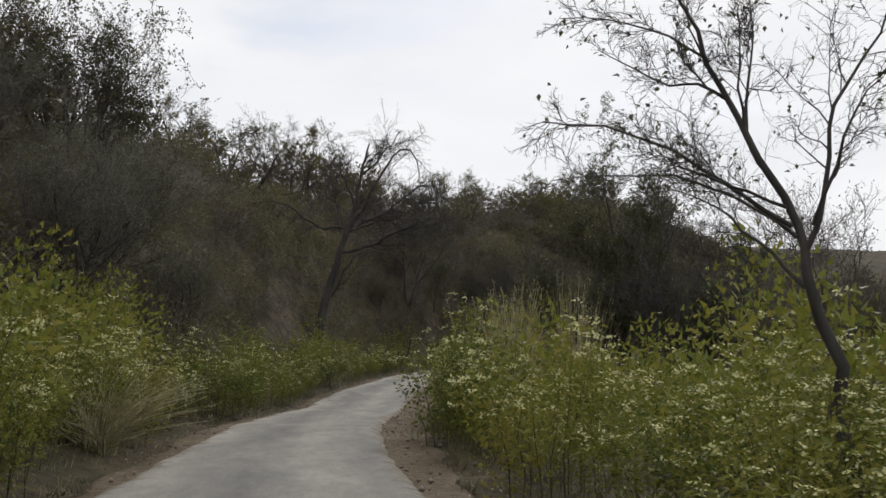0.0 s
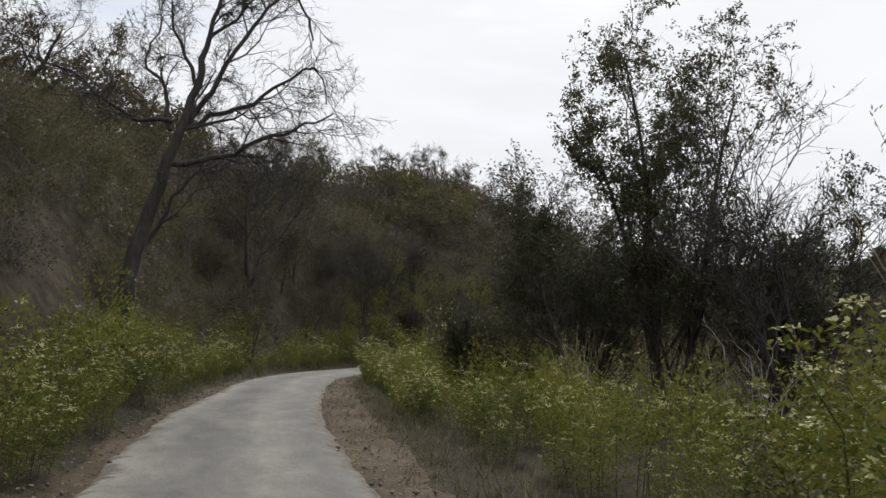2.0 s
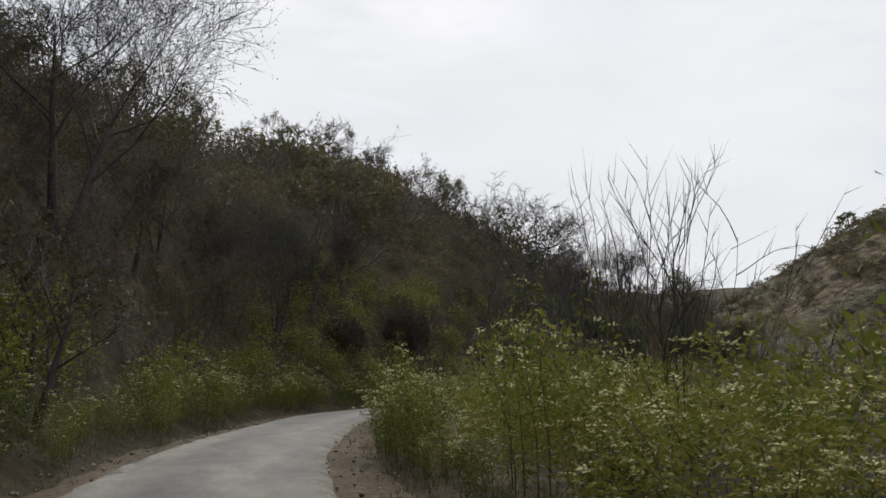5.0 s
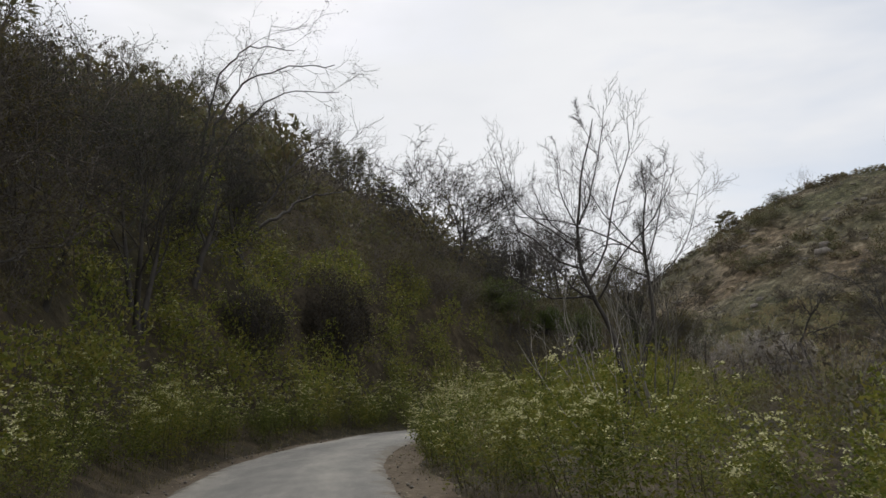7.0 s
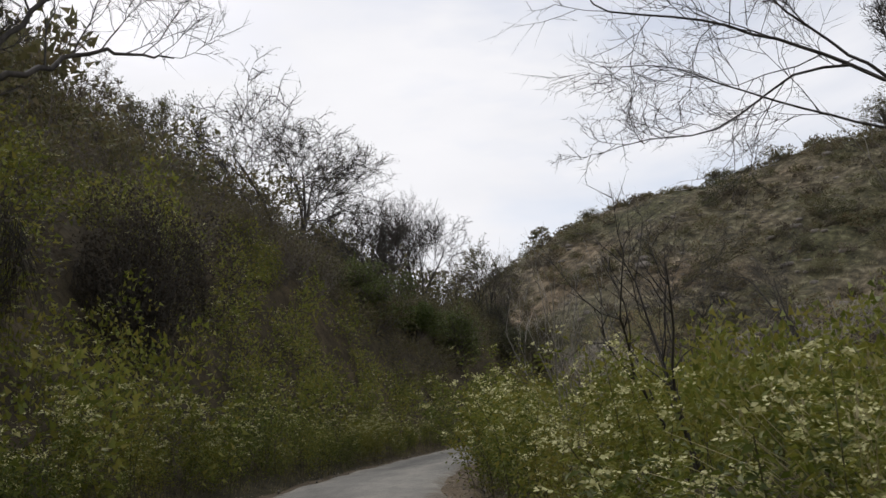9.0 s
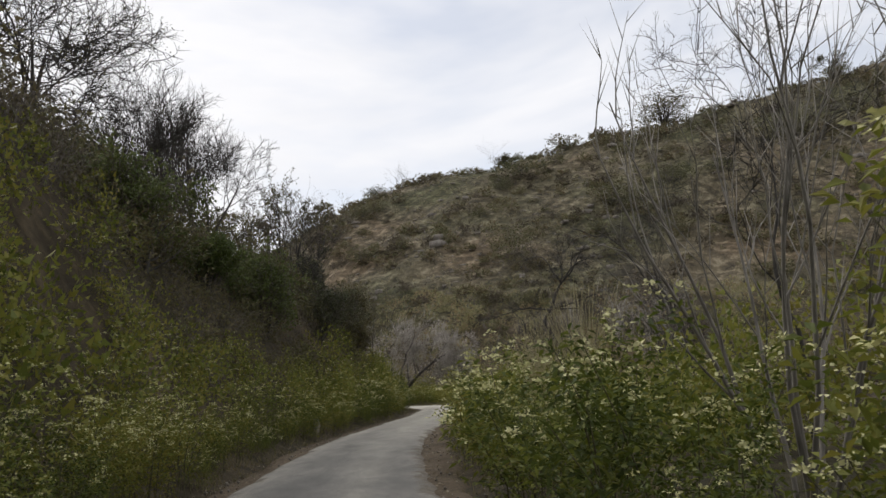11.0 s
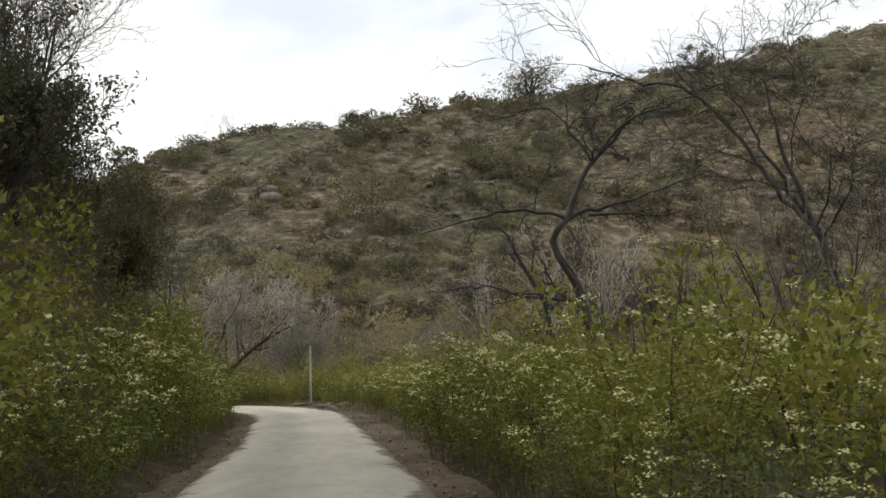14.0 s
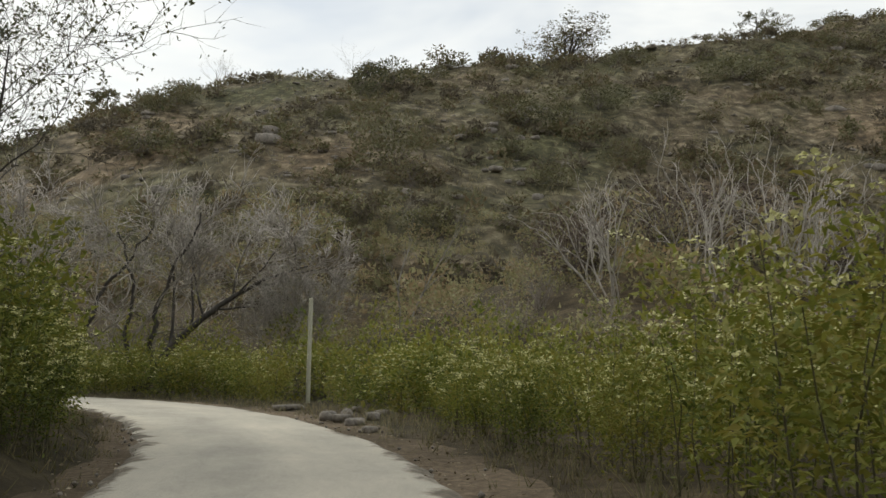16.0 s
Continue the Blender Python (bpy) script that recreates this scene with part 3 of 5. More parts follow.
def clump(rng, r, tall, n_leaves, leaf, n_twigs):
    """A rounded bush: leaves in a few uneven lobes and twigs from its foot."""
    lobes = rng.normal(size=(6, 3)) * (0.45 * r, 0.45 * r, 0.16 * tall) + (0, 0, tall * 0.5)
    q = lobes[rng.randint(0, 6, n_leaves)] + unit(rng.normal(size=(n_leaves, 3))) * (rng.uniform(0.4, 1, n_leaves) ** 0.5)[:, None] * (0.6 * r, 0.6 * r, 0.42 * tall)
    q[:, 2] = np.abs(q[:, 2])
    ax = unit(unit(q - (0, 0, tall * 0.3)) + rng.normal(size=(n_leaves, 3)) * 0.8)
    side = unit(np.cross(ax, rng.normal(size=(n_leaves, 3))))
    ln = leaf * rng.uniform(0.6, 1.4, (n_leaves, 1))
    lv = np.stack([q + side * ln * 0.3, q - side * ln * 0.3, q + ax * ln], 1).reshape(-1, 3), np.arange(3 * n_leaves).reshape(-1, 3)
    base = rng.normal(size=(n_twigs, 3)) * (0.12 * r, 0.12 * r, 0)
    ang, e = rng.uniform(0, 6.28, n_twigs), rng.uniform(0.2, 1.0, n_twigs)
    tip = np.stack([np.cos(ang) * r * e, np.sin(ang) * r * e, tall * rng.uniform(0.7, 1.3, n_twigs) * (1.1 - 0.4 * e)], 1)
    mid = base * 0.5 + tip * 0.5 + rng.normal(size=(n_twigs, 3)) * 0.1 * r
    tip2 = tip + rng.normal(size=(n_twigs, 3)) * 0.25 * r
    tv = joined([spikes(rng, base, tip, 0.014), spikes(rng, mid, tip2, 0.009)])
    return lv, tv


def lattice(rng, step, x0, x1, y0, y1, keep):
    """Jittered even spots that pass keep(x, y, s, d)."""
    gx, gy = np.meshgrid(np.arange(x0, x1, step), np.arange(y0, y1, step))
    x, y = gx.ravel() + rng.uniform(-0.48, 0.48, gx.size) * step, gy.ravel() + rng.uniform(-0.48, 0.48, gx.size) * step
    s, d = to_road(x, y)
    ok = keep(x, y, s, d)
    x, y, s, d = x[ok], y[ok], s[ok], d[ok]
    return x, y, s, d, land(x, y, (s, d))


def build_thicket():
    """The flowering thicket behind the first row, one tangle on either side."""
    rng = np.random.RandomState(5)
    sets = []
    for t, w in ((1.8, 1.7), (2.1, 1.7), (1.6, 1.9), (1.9, 1.8)):
        stems, _, heads = shrub_arrays(rng, t, w, 22, 22, 22, shown=6)
        lv, _ = clump(rng, w * 0.5, t * 1.05, 640, 0.105, 2)
        sets.append((stems, lv, heads))
    x, y, s, d, z = lattice(rng, 1.3, -14, 90, 0, 165, lambda x, y, s, d: (np.abs(d) > np.where(d < 0, 2.9, np.where(s > 24, 4.2, 3.5))) & (np.abs(d) < np.where(d < 0, np.interp(s, (0, 25, 45, 60, 72, 80, 98, 106), (4.1, 3.9, 3.7, 3.9, 4.2, 7.4, 8.2, 4.5)), 7.6)) & (s > 3) & (s < 186) & (np.hypot(x - 70.9, y - 116.0) > 1.7) & (np.hypot(x - 11.6, y - 88.1) > 2.0))
    size = rng.uniform(0.75, 1.15, len(x)) * np.where(d > 0, np.interp(s, (21, 26, 36, 46, 60, 65, 75, 80, 98, 103, 114, 120), (1, 0.62, 0.62, 0.95, 0.8, 0.45, 0.48, 0.95, 0.95, 0.7, 0.7, 1)), np.interp(s, (0, 20, 30, 60, 76, 95, 101, 112, 118), (0.95, 0.9, 0.78, 0.76, 0.85, 1, 0.8, 0.8, 1)))
    spots = np.stack([rng.randint(0, 4, len(x)), x, y, z - 0.1, rng.uniform(0, 6.28, len(x)), size, rng.uniform(0.85, 1.15, len(x))], 1)
    stuff("thicket_stems", placed([a[0] for a in sets], spots, rng), M_STEM, "tangle of thin stems in the roadside thicket", "thicket")
    stuff("thicket_foliage", placed([a[1] for a in sets], spots, rng), M_LEAF, "yellow-green leaves of the dense roadside thicket", "thicket")
    stuff("thicket_flowers", placed([a[2] for a in sets], spots[(d < 0) | (s < 58) | (s > 112) | (rng.uniform(size=len(s)) < 0.35)], rng), M_FLOWER, "cream flower clusters scattered over the thicket", "thicket")


build_thicket()


def build_scrub():
    rng = np.random.RandomState(8)
    green = [clump(rng, 1.4, 1.8, 340, 0.24, 8) for _ in range(4)] + [clump(rng, 1.4, 1.8, 520, 0.135, 12) for _ in range(4)]
    bare = [clump(rng, 1.4, 1.8, 230, 0.17, 30) for _ in range(4)] + [clump(rng, 1.4, 1.8, 400, 0.11, 30) for _ in range(4)]

    def facing(x, y):
        # this side of the crest
        h = crest(x, y, WEST, 1.0)
        return h > 0.3

    def west(x, y, s, d):
        return (d < -np.interp(s, (0, 25, 45, 60, 72, 80, 98, 106), (3.7, 3.5, 3.4, 3.6, 4.0, 7.0, 7.8, 4.2))) & (d > -np.interp(s, (0, 60, 90, 125, 150), (21, 21, 42, 40, 20))) & (s > 2) & (s < 165) & facing(x, y)

    def west_near(x, y, s, d):
        return west(x, y, s, d) & (d > -9.5)

    def low(x, y, s, d):
        return ((d > 7.4) & (d < 24) | ((d < -4.6) & ~facing(x, y) & (d > -20) & (s < 135)) | ((d > 0) & (s > 125) & (d > 4.5) & (d < 45))) & (crest(x, y, EAST, 1.0) < 16) & (s > 4) & (s < 190)

    spots = []
    for keep, step, x0, x1, y0, y1 in ((west_near, 1.15, -20, 62, -2, 150), (west, 1.75, -42, 62, -2, 150), (low, 2.2, -20, 112, 0, 165)):
        x, y, s, d, z = lattice(rng, step, x0, x1, y0, y1, keep)
        spots.append(np.stack([rng.randint(0, 4, len(x)) + 4 * (np.abs(d) < 15), x, y, z - 0.2, rng.uniform(0, 6.28, len(x)), np.where((rng.uniform(size=len(x)) < 0.22) & (np.abs(d) > 10), rng.uniform(1.25, 1.75, len(x)), rng.uniform(0.5, 0.95, len(x))) * np.interp(-d, (3, 9), (0.72, 1.0)), rng.uniform(0.75, 1.25, len(x)), d], 1))
    sp = np.concatenate(spots)
    sp = sp[(np.hypot(sp[:, 1] + 5.6, sp[:, 2] - 39.2) > 2.2) & (np.hypot(sp[:, 1] + 4.6, sp[:, 2] - 36.0) > 1.6) & (np.hypot(sp[:, 1] - 11.6, sp[:, 2] - 88.1) > 2.1)]     # open ground round the dead tree and under the vines
    leafy = (bumps(sp[:, 1], sp[:, 2], 24, 31) + 0.5 * bumps(sp[:, 1], sp[:, 2], 7, 32) + rng.normal(size=len(sp)) * 0.4) > -0.2
    valley = (sp[:, 1] > 58) & (sp[:, 2] > 80) & (sp[:, 7] > 4)
    lush = leafy[valley]
    stuff("valley_bush_leaves", placed([a[0] for a in green], sp[valley][lush][:, :7], rng), M_SAGE, "sage green leaves of full valley bushes", "scrub")
    stuff("valley_scrub_leaves", placed([a[0] for a in bare], sp[valley][~lush][:, :7], rng), M_SAGE, "dull sage and straw leaves of low valley bushes", "scrub")
    stuff("valley_scrub_twigs", placed([a[1] for a in bare], sp[valley][~lush][:, :7], rng), M_PALETWIG, "pale bare twigs of the low valley bushes", "scrub")
    sp, leafy = sp[~valley], leafy[~valley]
    stuff("hillside_scrub_leaves", placed([a[0] for a in green], sp[leafy][:, :7], rng), M_SCRUB, "dull olive leaves of dense bushes on the slopes", "scrub")
    stuff("hillside_scrub_twigs", placed([a[1] for a in green], sp[leafy][:, :7], rng), M_TWIG, "brown twigs of the bushes on the slopes", "scrub")
    stuff("withered_scrub_leaves", placed([a[0] for a in bare], sp[~leafy][:, :7], rng), M_DRY, "withered brown leaves on half-bare bushes", "scrub")
    stuff("withered_scrub_twigs", placed([a[1] for a in bare], sp[~leafy][:, :7], rng), M_TWIG, "grey-brown bare twigs of half-bare bushes", "scrub")


build_scrub()


def build_far_hill():
    """Low bushes, grass tussocks and outcrops on the large dry hill."""
    rng = np.random.RandomState(14)
    bush = [clump(rng, 1.5, 1.3, 120, 0.42, 4) for _ in range(4)]

    def east(x, y, s, d):
        return (crest(x, y, EAST, 1.0) > 6)

    x, y, s, d, z = scatter(rng, 9000, 70, 250, 20, 245, east)
    dens = bumps(x, y, 34, 41) + 0.6 * bumps(x, y, 11, 42) + rng.normal(size=len(x)) * 0.35
    ok = dens > -0.1
    sp = np.stack([rng.randint(0, 4, len(x)), x, y, z - 0.2, rng.uniform(0, 6.28, len(x)), rng.uniform(0.45, 1.25, len(x)), rng.uniform(0.6, 1.2, len(x))], 1)[ok][:2300]
    green = rng.uniform(size=len(sp)) < 0.6
    stuff("far_hill_bushes", placed([a[0] for a in bush], sp[green], rng), M_HILLBUSH, "scattered dull green bushes on the dry hill", "scrub")
    stuff("far_hill_dry_bushes", placed([a[0] for a in bush], sp[~green], rng), M_DRY, "scattered brown withered bushes on the dry hill", "scrub")
    big = [clump(rng, 2.6, 2.6, 420, 0.42, 8) for _ in range(4)]
    x, y, s, d, z = scatter(rng, 420, 75, 235, 40, 240, east)
    ok = bumps(x, y, 40, 44) + rng.normal(size=len(x)) * 0.4 > 0.0
    sp = np.stack([rng.randint(0, 4, len(x)), x, y, z - 0.4, rng.uniform(0, 6.28, len(x)), rng.uniform(0.5, 1.35, len(x)), rng.uniform(0.6, 1.0, len(x))], 1)[ok]
    stuff("far_hill_thickets", placed([a[0] for a in big], sp, rng), M_HILLBUSH, "broad dull green thickets on the dry hill", "scrub")
    x, y, s, d, z = scatter(rng, 2600, 90, 235, 60, 240, lambda x, y, s, d: (crest(x, y, EAST, 1.0) > 14) & (bumps(x, y, 26, 46) > 0.2))
    rocks = []
    for k in range(3):
        v = BALL_V * (1 + 0.3 * np.sin(BALL_V @ rng.normal(size=(3, 3)) * 2.0 + rng.uniform(0, 6, 3)).sum(1, keepdims=True) / 2)
        rocks.append((np.clip(v, -0.75, 0.75) * (0.9, 0.7, 0.45), BALL_F))
    sp = np.stack([rng.randint(0, 3, len(x)), x, y, z - 0.05, rng.uniform(0, 6.28, len(x)), np.exp(rng.normal(size=len(x)) * 0.5) * 0.55, rng.uniform(0.6, 1.2, len(x))], 1)[:900]
    stuff("far_hill_outcrops", placed(rocks, sp, rng), M_ROCK, "grey weathered stones scattered on the dry hill", "rocks")
    # broad bushes that stand out, each a thing: x, y, reach, height
    shapes = [clump(rng, 1.0, 1.0, 1500, 0.085, 12) for _ in range(4)]
    for k, (x, y, r, h) in enumerate(((160, 150, 4.6, 4.6), (153, 151, 2.6, 2.4), (121, 134, 3.2, 4.4), (116, 130, 2.6, 2.6), (147, 127, 4.2, 3.4), (146, 122, 3.0, 2.6), (134, 125, 2.0, 2.4), (154, 118, 3.4, 3.0),
                                      (176, 100, 5.0, 4.0), (166, 144, 2.4, 2.0), (119, 160, 2.6, 2.6), (144, 175, 2.8, 3.2), (157, 110, 3.0, 2.4), (198, 82, 4.6, 3.6), (137, 148, 1.8, 1.6), (107, 125, 2.2, 2.2),
                                      (106, 131, 2.0, 1.6), (136, 114, 2.6, 2.2), (127, 119, 2.2, 2.0), (184, 118, 2.8, 2.2), (205, 92, 3.0, 2.6), (170, 121, 2.4, 2.0))):
        root = new("hill_bush")
        lv, tv = shapes[k % 4]
        tagged(part("foliage", mesh_of("foliage", lv[0] * (r, r, h), lv[1], M_HILLBUSH if k % 5 else M_SCRUB), root), kind="stuff")
        tagged(part("branch", mesh_of("branch", tv[0] * (r, r, h), tv[1], M_TWIG), root), kind="stuff")
        root.matrix_basis = pose(x, y, float(land(x, y)[0]) - 0.3, 0, 0, 67 * k)
        tagged(root, "broad rounded dull green bush on the dry hillside", "bush", "broad bushes on the dry hill")
    # weathered ledges, lying along the slope
    spots = []
    for x, y in ((122, 147), (124, 152), (118, 141), (129, 138), (134, 146), (122, 138), (146, 159), (133, 162), (115, 138), (149, 137), (168, 123), (192, 111), (155, 165), (141, 155)):
        for _ in range(100):
            px, py = x + rng.normal() * 4.5, y + rng.normal() * 6
            spots.append((rng.randint(3), px, py, 0, radians(-59) + rng.normal() * 0.6, math.exp(rng.normal() * 0.45) * 0.17, rng.uniform(0.7, 1.2)))
    spots = np.array(spots)
    spots[:, 3] = land(spots[:, 1], spots[:, 2]) - 0.08
    stuff("far_hill_ledges", placed([(v * (1.5, 0.9, 1.0), f) for v, f in rocks], spots, rng), M_ROCK, "grey weathered rock ledges breaking through the dry slope", "rocks")
    x, y, s, d, z = scatter(rng, 19000, 70, 235, 30, 245, east)
    n = len(x)
    base = np.repeat(np.stack([x, y, z - 0.05], 1), 5, 0) + rng.normal(size=(n * 5, 3)) * (0.14, 0.14, 0)
    tip = base + rng.normal(size=(n * 5, 3)) * (0.2, 0.2, 0.05) + np.stack([0 * x, 0 * x, rng.uniform(0.25, 0.75, n)], 1).repeat(5, 0)
    stuff("hill_grass", spikes(rng, base, tip, 0.045), M_HILLGRASS, "tussocks of dry straw-coloured grass on the hill", "grass")


build_far_hill()

# ---------------------------------------------------------------- trees


def grow(rng, start, way, length, r, level, form, out):
    """One branch with its children, as (points, radii) by level."""
    n = form["seg"][level] if level + 1 < len(form["seg"]) else 1
    pts, d = [np.array(start, float)], unit(np.array(way, float))
    for k in range(n):
        d = unit(d + rng.normal(size=3) * form["wig"][level] + np.array([0, 0, form["up"][level]]))
        pts.append(pts[-1] + d * length / n)
    pts = np.array(pts)
    rad = np.linspace(r, r * form.get("tip", 0.35), n + 1)
    out[level].append((pts, rad))
    sprout(rng, pts, rad, length, level, form, out)


def sprout(rng, pts, rad, length, level, form, out):
    if level + 1 >= len(form["seg"]):
        return
    n = len(pts) - 1
    if level + 2 == len(form["seg"]):          # the last twigs, all at once
        m = form["kids"][level]
        t = form["from"][level] + (1 - form["from"][level]) * (np.arange(m) + rng.uniform(0, 1, m)) / m
        i = np.minimum((t * n).astype(int), n - 1)
        f = (t * n - i)[:, None]
        p, tan = pts[i] * (1 - f) + pts[i + 1] * f, unit(pts[i + 1] - pts[i])
        side = unit(np.cross(tan, rng.normal(size=(m, 3))))
        ang = (radians(form["ang"][level]) * rng.uniform(0.6, 1.35, m))[:, None]
        w = tan * np.cos(ang) + side * np.sin(ang)
        w[:, 2] *= form.get("flat", 1.0)
        w = unit(unit(w) + rng.normal(size=(m, 3)) * form["wig"][level + 1] + (0, 0, form["up"][level + 1]))
        end = p + w * (length * form["ratio"][level] * rng.uniform(0.65, 1.25, m) * (1.15 - 0.45 * t))[:, None]
        thick = np.maximum(form.get("least", 0.008), (rad[0] + (rad[-1] - rad[0]) * t) * form["thin"][level])
        both = np.stack([p, end], 1)
        out[level + 1].extend((both[k], (thick[k], thick[k] * 0.35)) for k in range(m))
        return
    for k in range(form["kids"][level]):
        t = form["from"][level] + (1 - form["from"][level]) * (k + rng.uniform(0, 1)) / form["kids"][level]
        i = min(int(t * n), n - 1)
        f = t * n - i
        p = pts[i] * (1 - f) + pts[i + 1] * f
        tan = unit(pts[i + 1] - pts[i])
        side = unit(np.cross(tan, rng.normal(size=3)))
        ang = radians(form["ang"][level]) * rng.uniform(0.6, 1.35)
        w = tan * math.cos(ang) + side * math.sin(ang)
        w[2] *= form.get("flat", 1.0)
        grow(rng, p, w, length * form["ratio"][level] * rng.uniform(0.65, 1.25) * (1.15 - 0.45 * t), max(form.get("least", 0.008), np.interp(t, (0, 1), (rad[0], rad[-1])) * form["thin"][level]), level + 1, form, out)


VASE = {"seg": (6, 6, 5, 4, 3), "wig": (0.07, 0.14, 0.18, 0.2, 0.25), "up": (0.05, 0.10, 0.10, 0.06, 0.02), "kids": (5, 5, 6, 5), "from": (0.35, 0.3, 0.25, 0.2),
        "ang": (40, 38, 38, 40), "ratio": (0.8, 0.65, 0.62, 0.55), "thin": (0.5, 0.5, 0.5, 0.6), "tip": 0.22}
DROOP = dict(VASE, up=(0.03, 0.06, 0.0, -0.10, -0.22), ang=(45, 42, 42, 45), wig=(0.1, 0.2, 0.22, 0.2, 0.18))
FLAT = dict(VASE, up=(0.03, -0.01, 0.01, 0.03, 0.02), ang=(52, 42, 40, 45), flat=0.75, wig=(0.1, 0.14, 0.2, 0.25, 0.3), kids=(6, 5, 6, 6))
THIN = dict(VASE, kids=(4, 4, 5, 3), seg=(6, 5, 4, 3, 3))
WAND = {"seg": (7, 5, 4), "wig": (0.09, 0.14, 0.16), "up": (0.06, 0.10, 0.10), "kids": (6, 4), "from": (0.3, 0.3), "ang": (26, 30), "ratio": (0.5, 0.45), "thin": (0.6, 0.6), "tip": 0.25}


def tree_parts(rng, out, root, bark, twig, leafy=None, trunk_name="trunk", near=False):
    """Trunk, one mesh for each limb, the twig crown, and leaves if (count, length, width, material) is given."""
    for k, line in enumerate(out[0]):
        part(trunk_name, mesh_of(trunk_name, *tubes([line], 8), bark, True), root)
    for line in out[1]:
        part("limb", mesh_of("limb", *tubes([line], 5), bark, True), root)
    fine = []
    for lv in out[2:-1]:
        if lv:
            fine.append(tubes(lv, 3))
    if len(out) > 2 and out[-1]:
        a, b = np.array([q[0][0] for q in out[-1]]), np.array([q[0][-1] for q in out[-1]])
        r = np.array([q[1][0] for q in out[-1]]) * 0.7
        if near:
            m = (a + b) / 2 + rng.normal(size=a.shape) * 0.13 * np.linalg.norm(b - a, axis=1, keepdims=True)
            fine += [spikes(rng, a, m + (m - a) * 0.15, r), spikes(rng, m, b, r * 0.75)]
        else:
            fine.append(spikes(rng, a, b, r))
    fine = [(v, np.concatenate([f[:, :3], f[:, (0, 2, 3)]]) if f.shape[1] == 4 else f) for v, f in fine]
    crown = root
    if fine:
        crown = tagged(part("twig_crown", mesh_of("twig_crown", *joined(fine), twig), root, "tangle of fine bare twigs"), kind="stuff")
    if leafy:
        n, ln, wd, mat = leafy
        lines = out[-1] + out[-2]
        pick = rng.randint(0, len(lines), n)
        q = np.array([lines[i][0][rng.randint(1, len(lines[i][0]))] for i in pick]) + rng.normal(size=(n, 3)) * 0.05
        tagged(part("foliage", mesh_of("foliage", *leaves(rng, q, rng.normal(size=(n, 3)) + (0, 0, -0.2), ln, wd, 0.5), mat), crown, "small leaves at the twig ends"), kind="stuff")


def tree(seed, name, x, y, height, form, label, category="tree", trunk=None, r=0.12, lean=(0, 0), bark=None, twig=None, leafy=None, stems=1, group="", sink=0.15, z=None, limbs=()):
    """A tree or tall bare shrub with its foot on the ground at x, y. trunk, limbs: their bends, in metres from the foot."""
    rng = np.random.RandomState(seed)
    out = [[] for _ in form["seg"]]
    for k in range(stems):
        if trunk is not None:
            p = spline([tuple(q) for q in trunk], 0.35)
            p[2:] += rng.normal(size=(len(p) - 2, 3)) * (0.025, 0.025, 0)
            rad = np.linspace(r, r * 0.14, len(p))
            out[0].append((p, rad))
            sprout(rng, p, rad, height, 0, form, out)
        else:
            a = rng.uniform(0, 6.28)
            spread = 0.0 if stems == 1 else rng.uniform(0.15, 0.5)
            way = (math.cos(a) * spread + lean[0], math.sin(a) * spread + lean[1], 1)
            grow(rng, (math.cos(a) * 0.15 * (stems > 1), math.sin(a) * 0.15 * (stems > 1), -0.1), way, height * (0.62 if len(form["seg"]) > 3 else 0.95) * rng.uniform(0.8, 1.1), r, 0, form, out)
    for thick, line in limbs:
        p = spline([tuple(q) for q in line], 0.3)
        sway = min(1.0, thick / 0.06)
        p[1:] += sway * (np.cumsum(rng.normal(size=(len(p) - 1, 3)) * 0.05, 0) + rng.normal(size=(len(p) - 1, 3)) * 0.025)
        rad = np.linspace(thick, thick * 0.25, len(p))
        out[1].append((p, rad))
        sprout(rng, p, rad, 0.75 * float(np.linalg.norm(np.diff(p, axis=0), axis=1).sum()), 1, form, out)
    root = new(name)
    tree_parts(rng, out, root, bark or M_BARK, twig or M_TWIG, leafy, near=form.get("near", False))
    root.location = (x, y, (float(land(x, y)[0]) if z is None else z) - sink)
    return tagged(root, label, category, group)


OLIVES = [(2.8, 83.6, 1.0), (9.4, 101, 1.06), (-0.9, 76.5, 0.76), (-5.9, 57.2, 0.7), (18.7, 97.6, 0.76)]


def repeat(ob, tall, spots):
    """Copies of a tree at (x, y, size), each turned another way."""
    for k, (x, y, size) in enumerate(spots):
        twin = copy_thing(ob, pose(x, y, float(land(x, y)[0]) - 0.15, 0, 0, 97 + 83 * k))
        twin.scale = (size, size, size * tall)


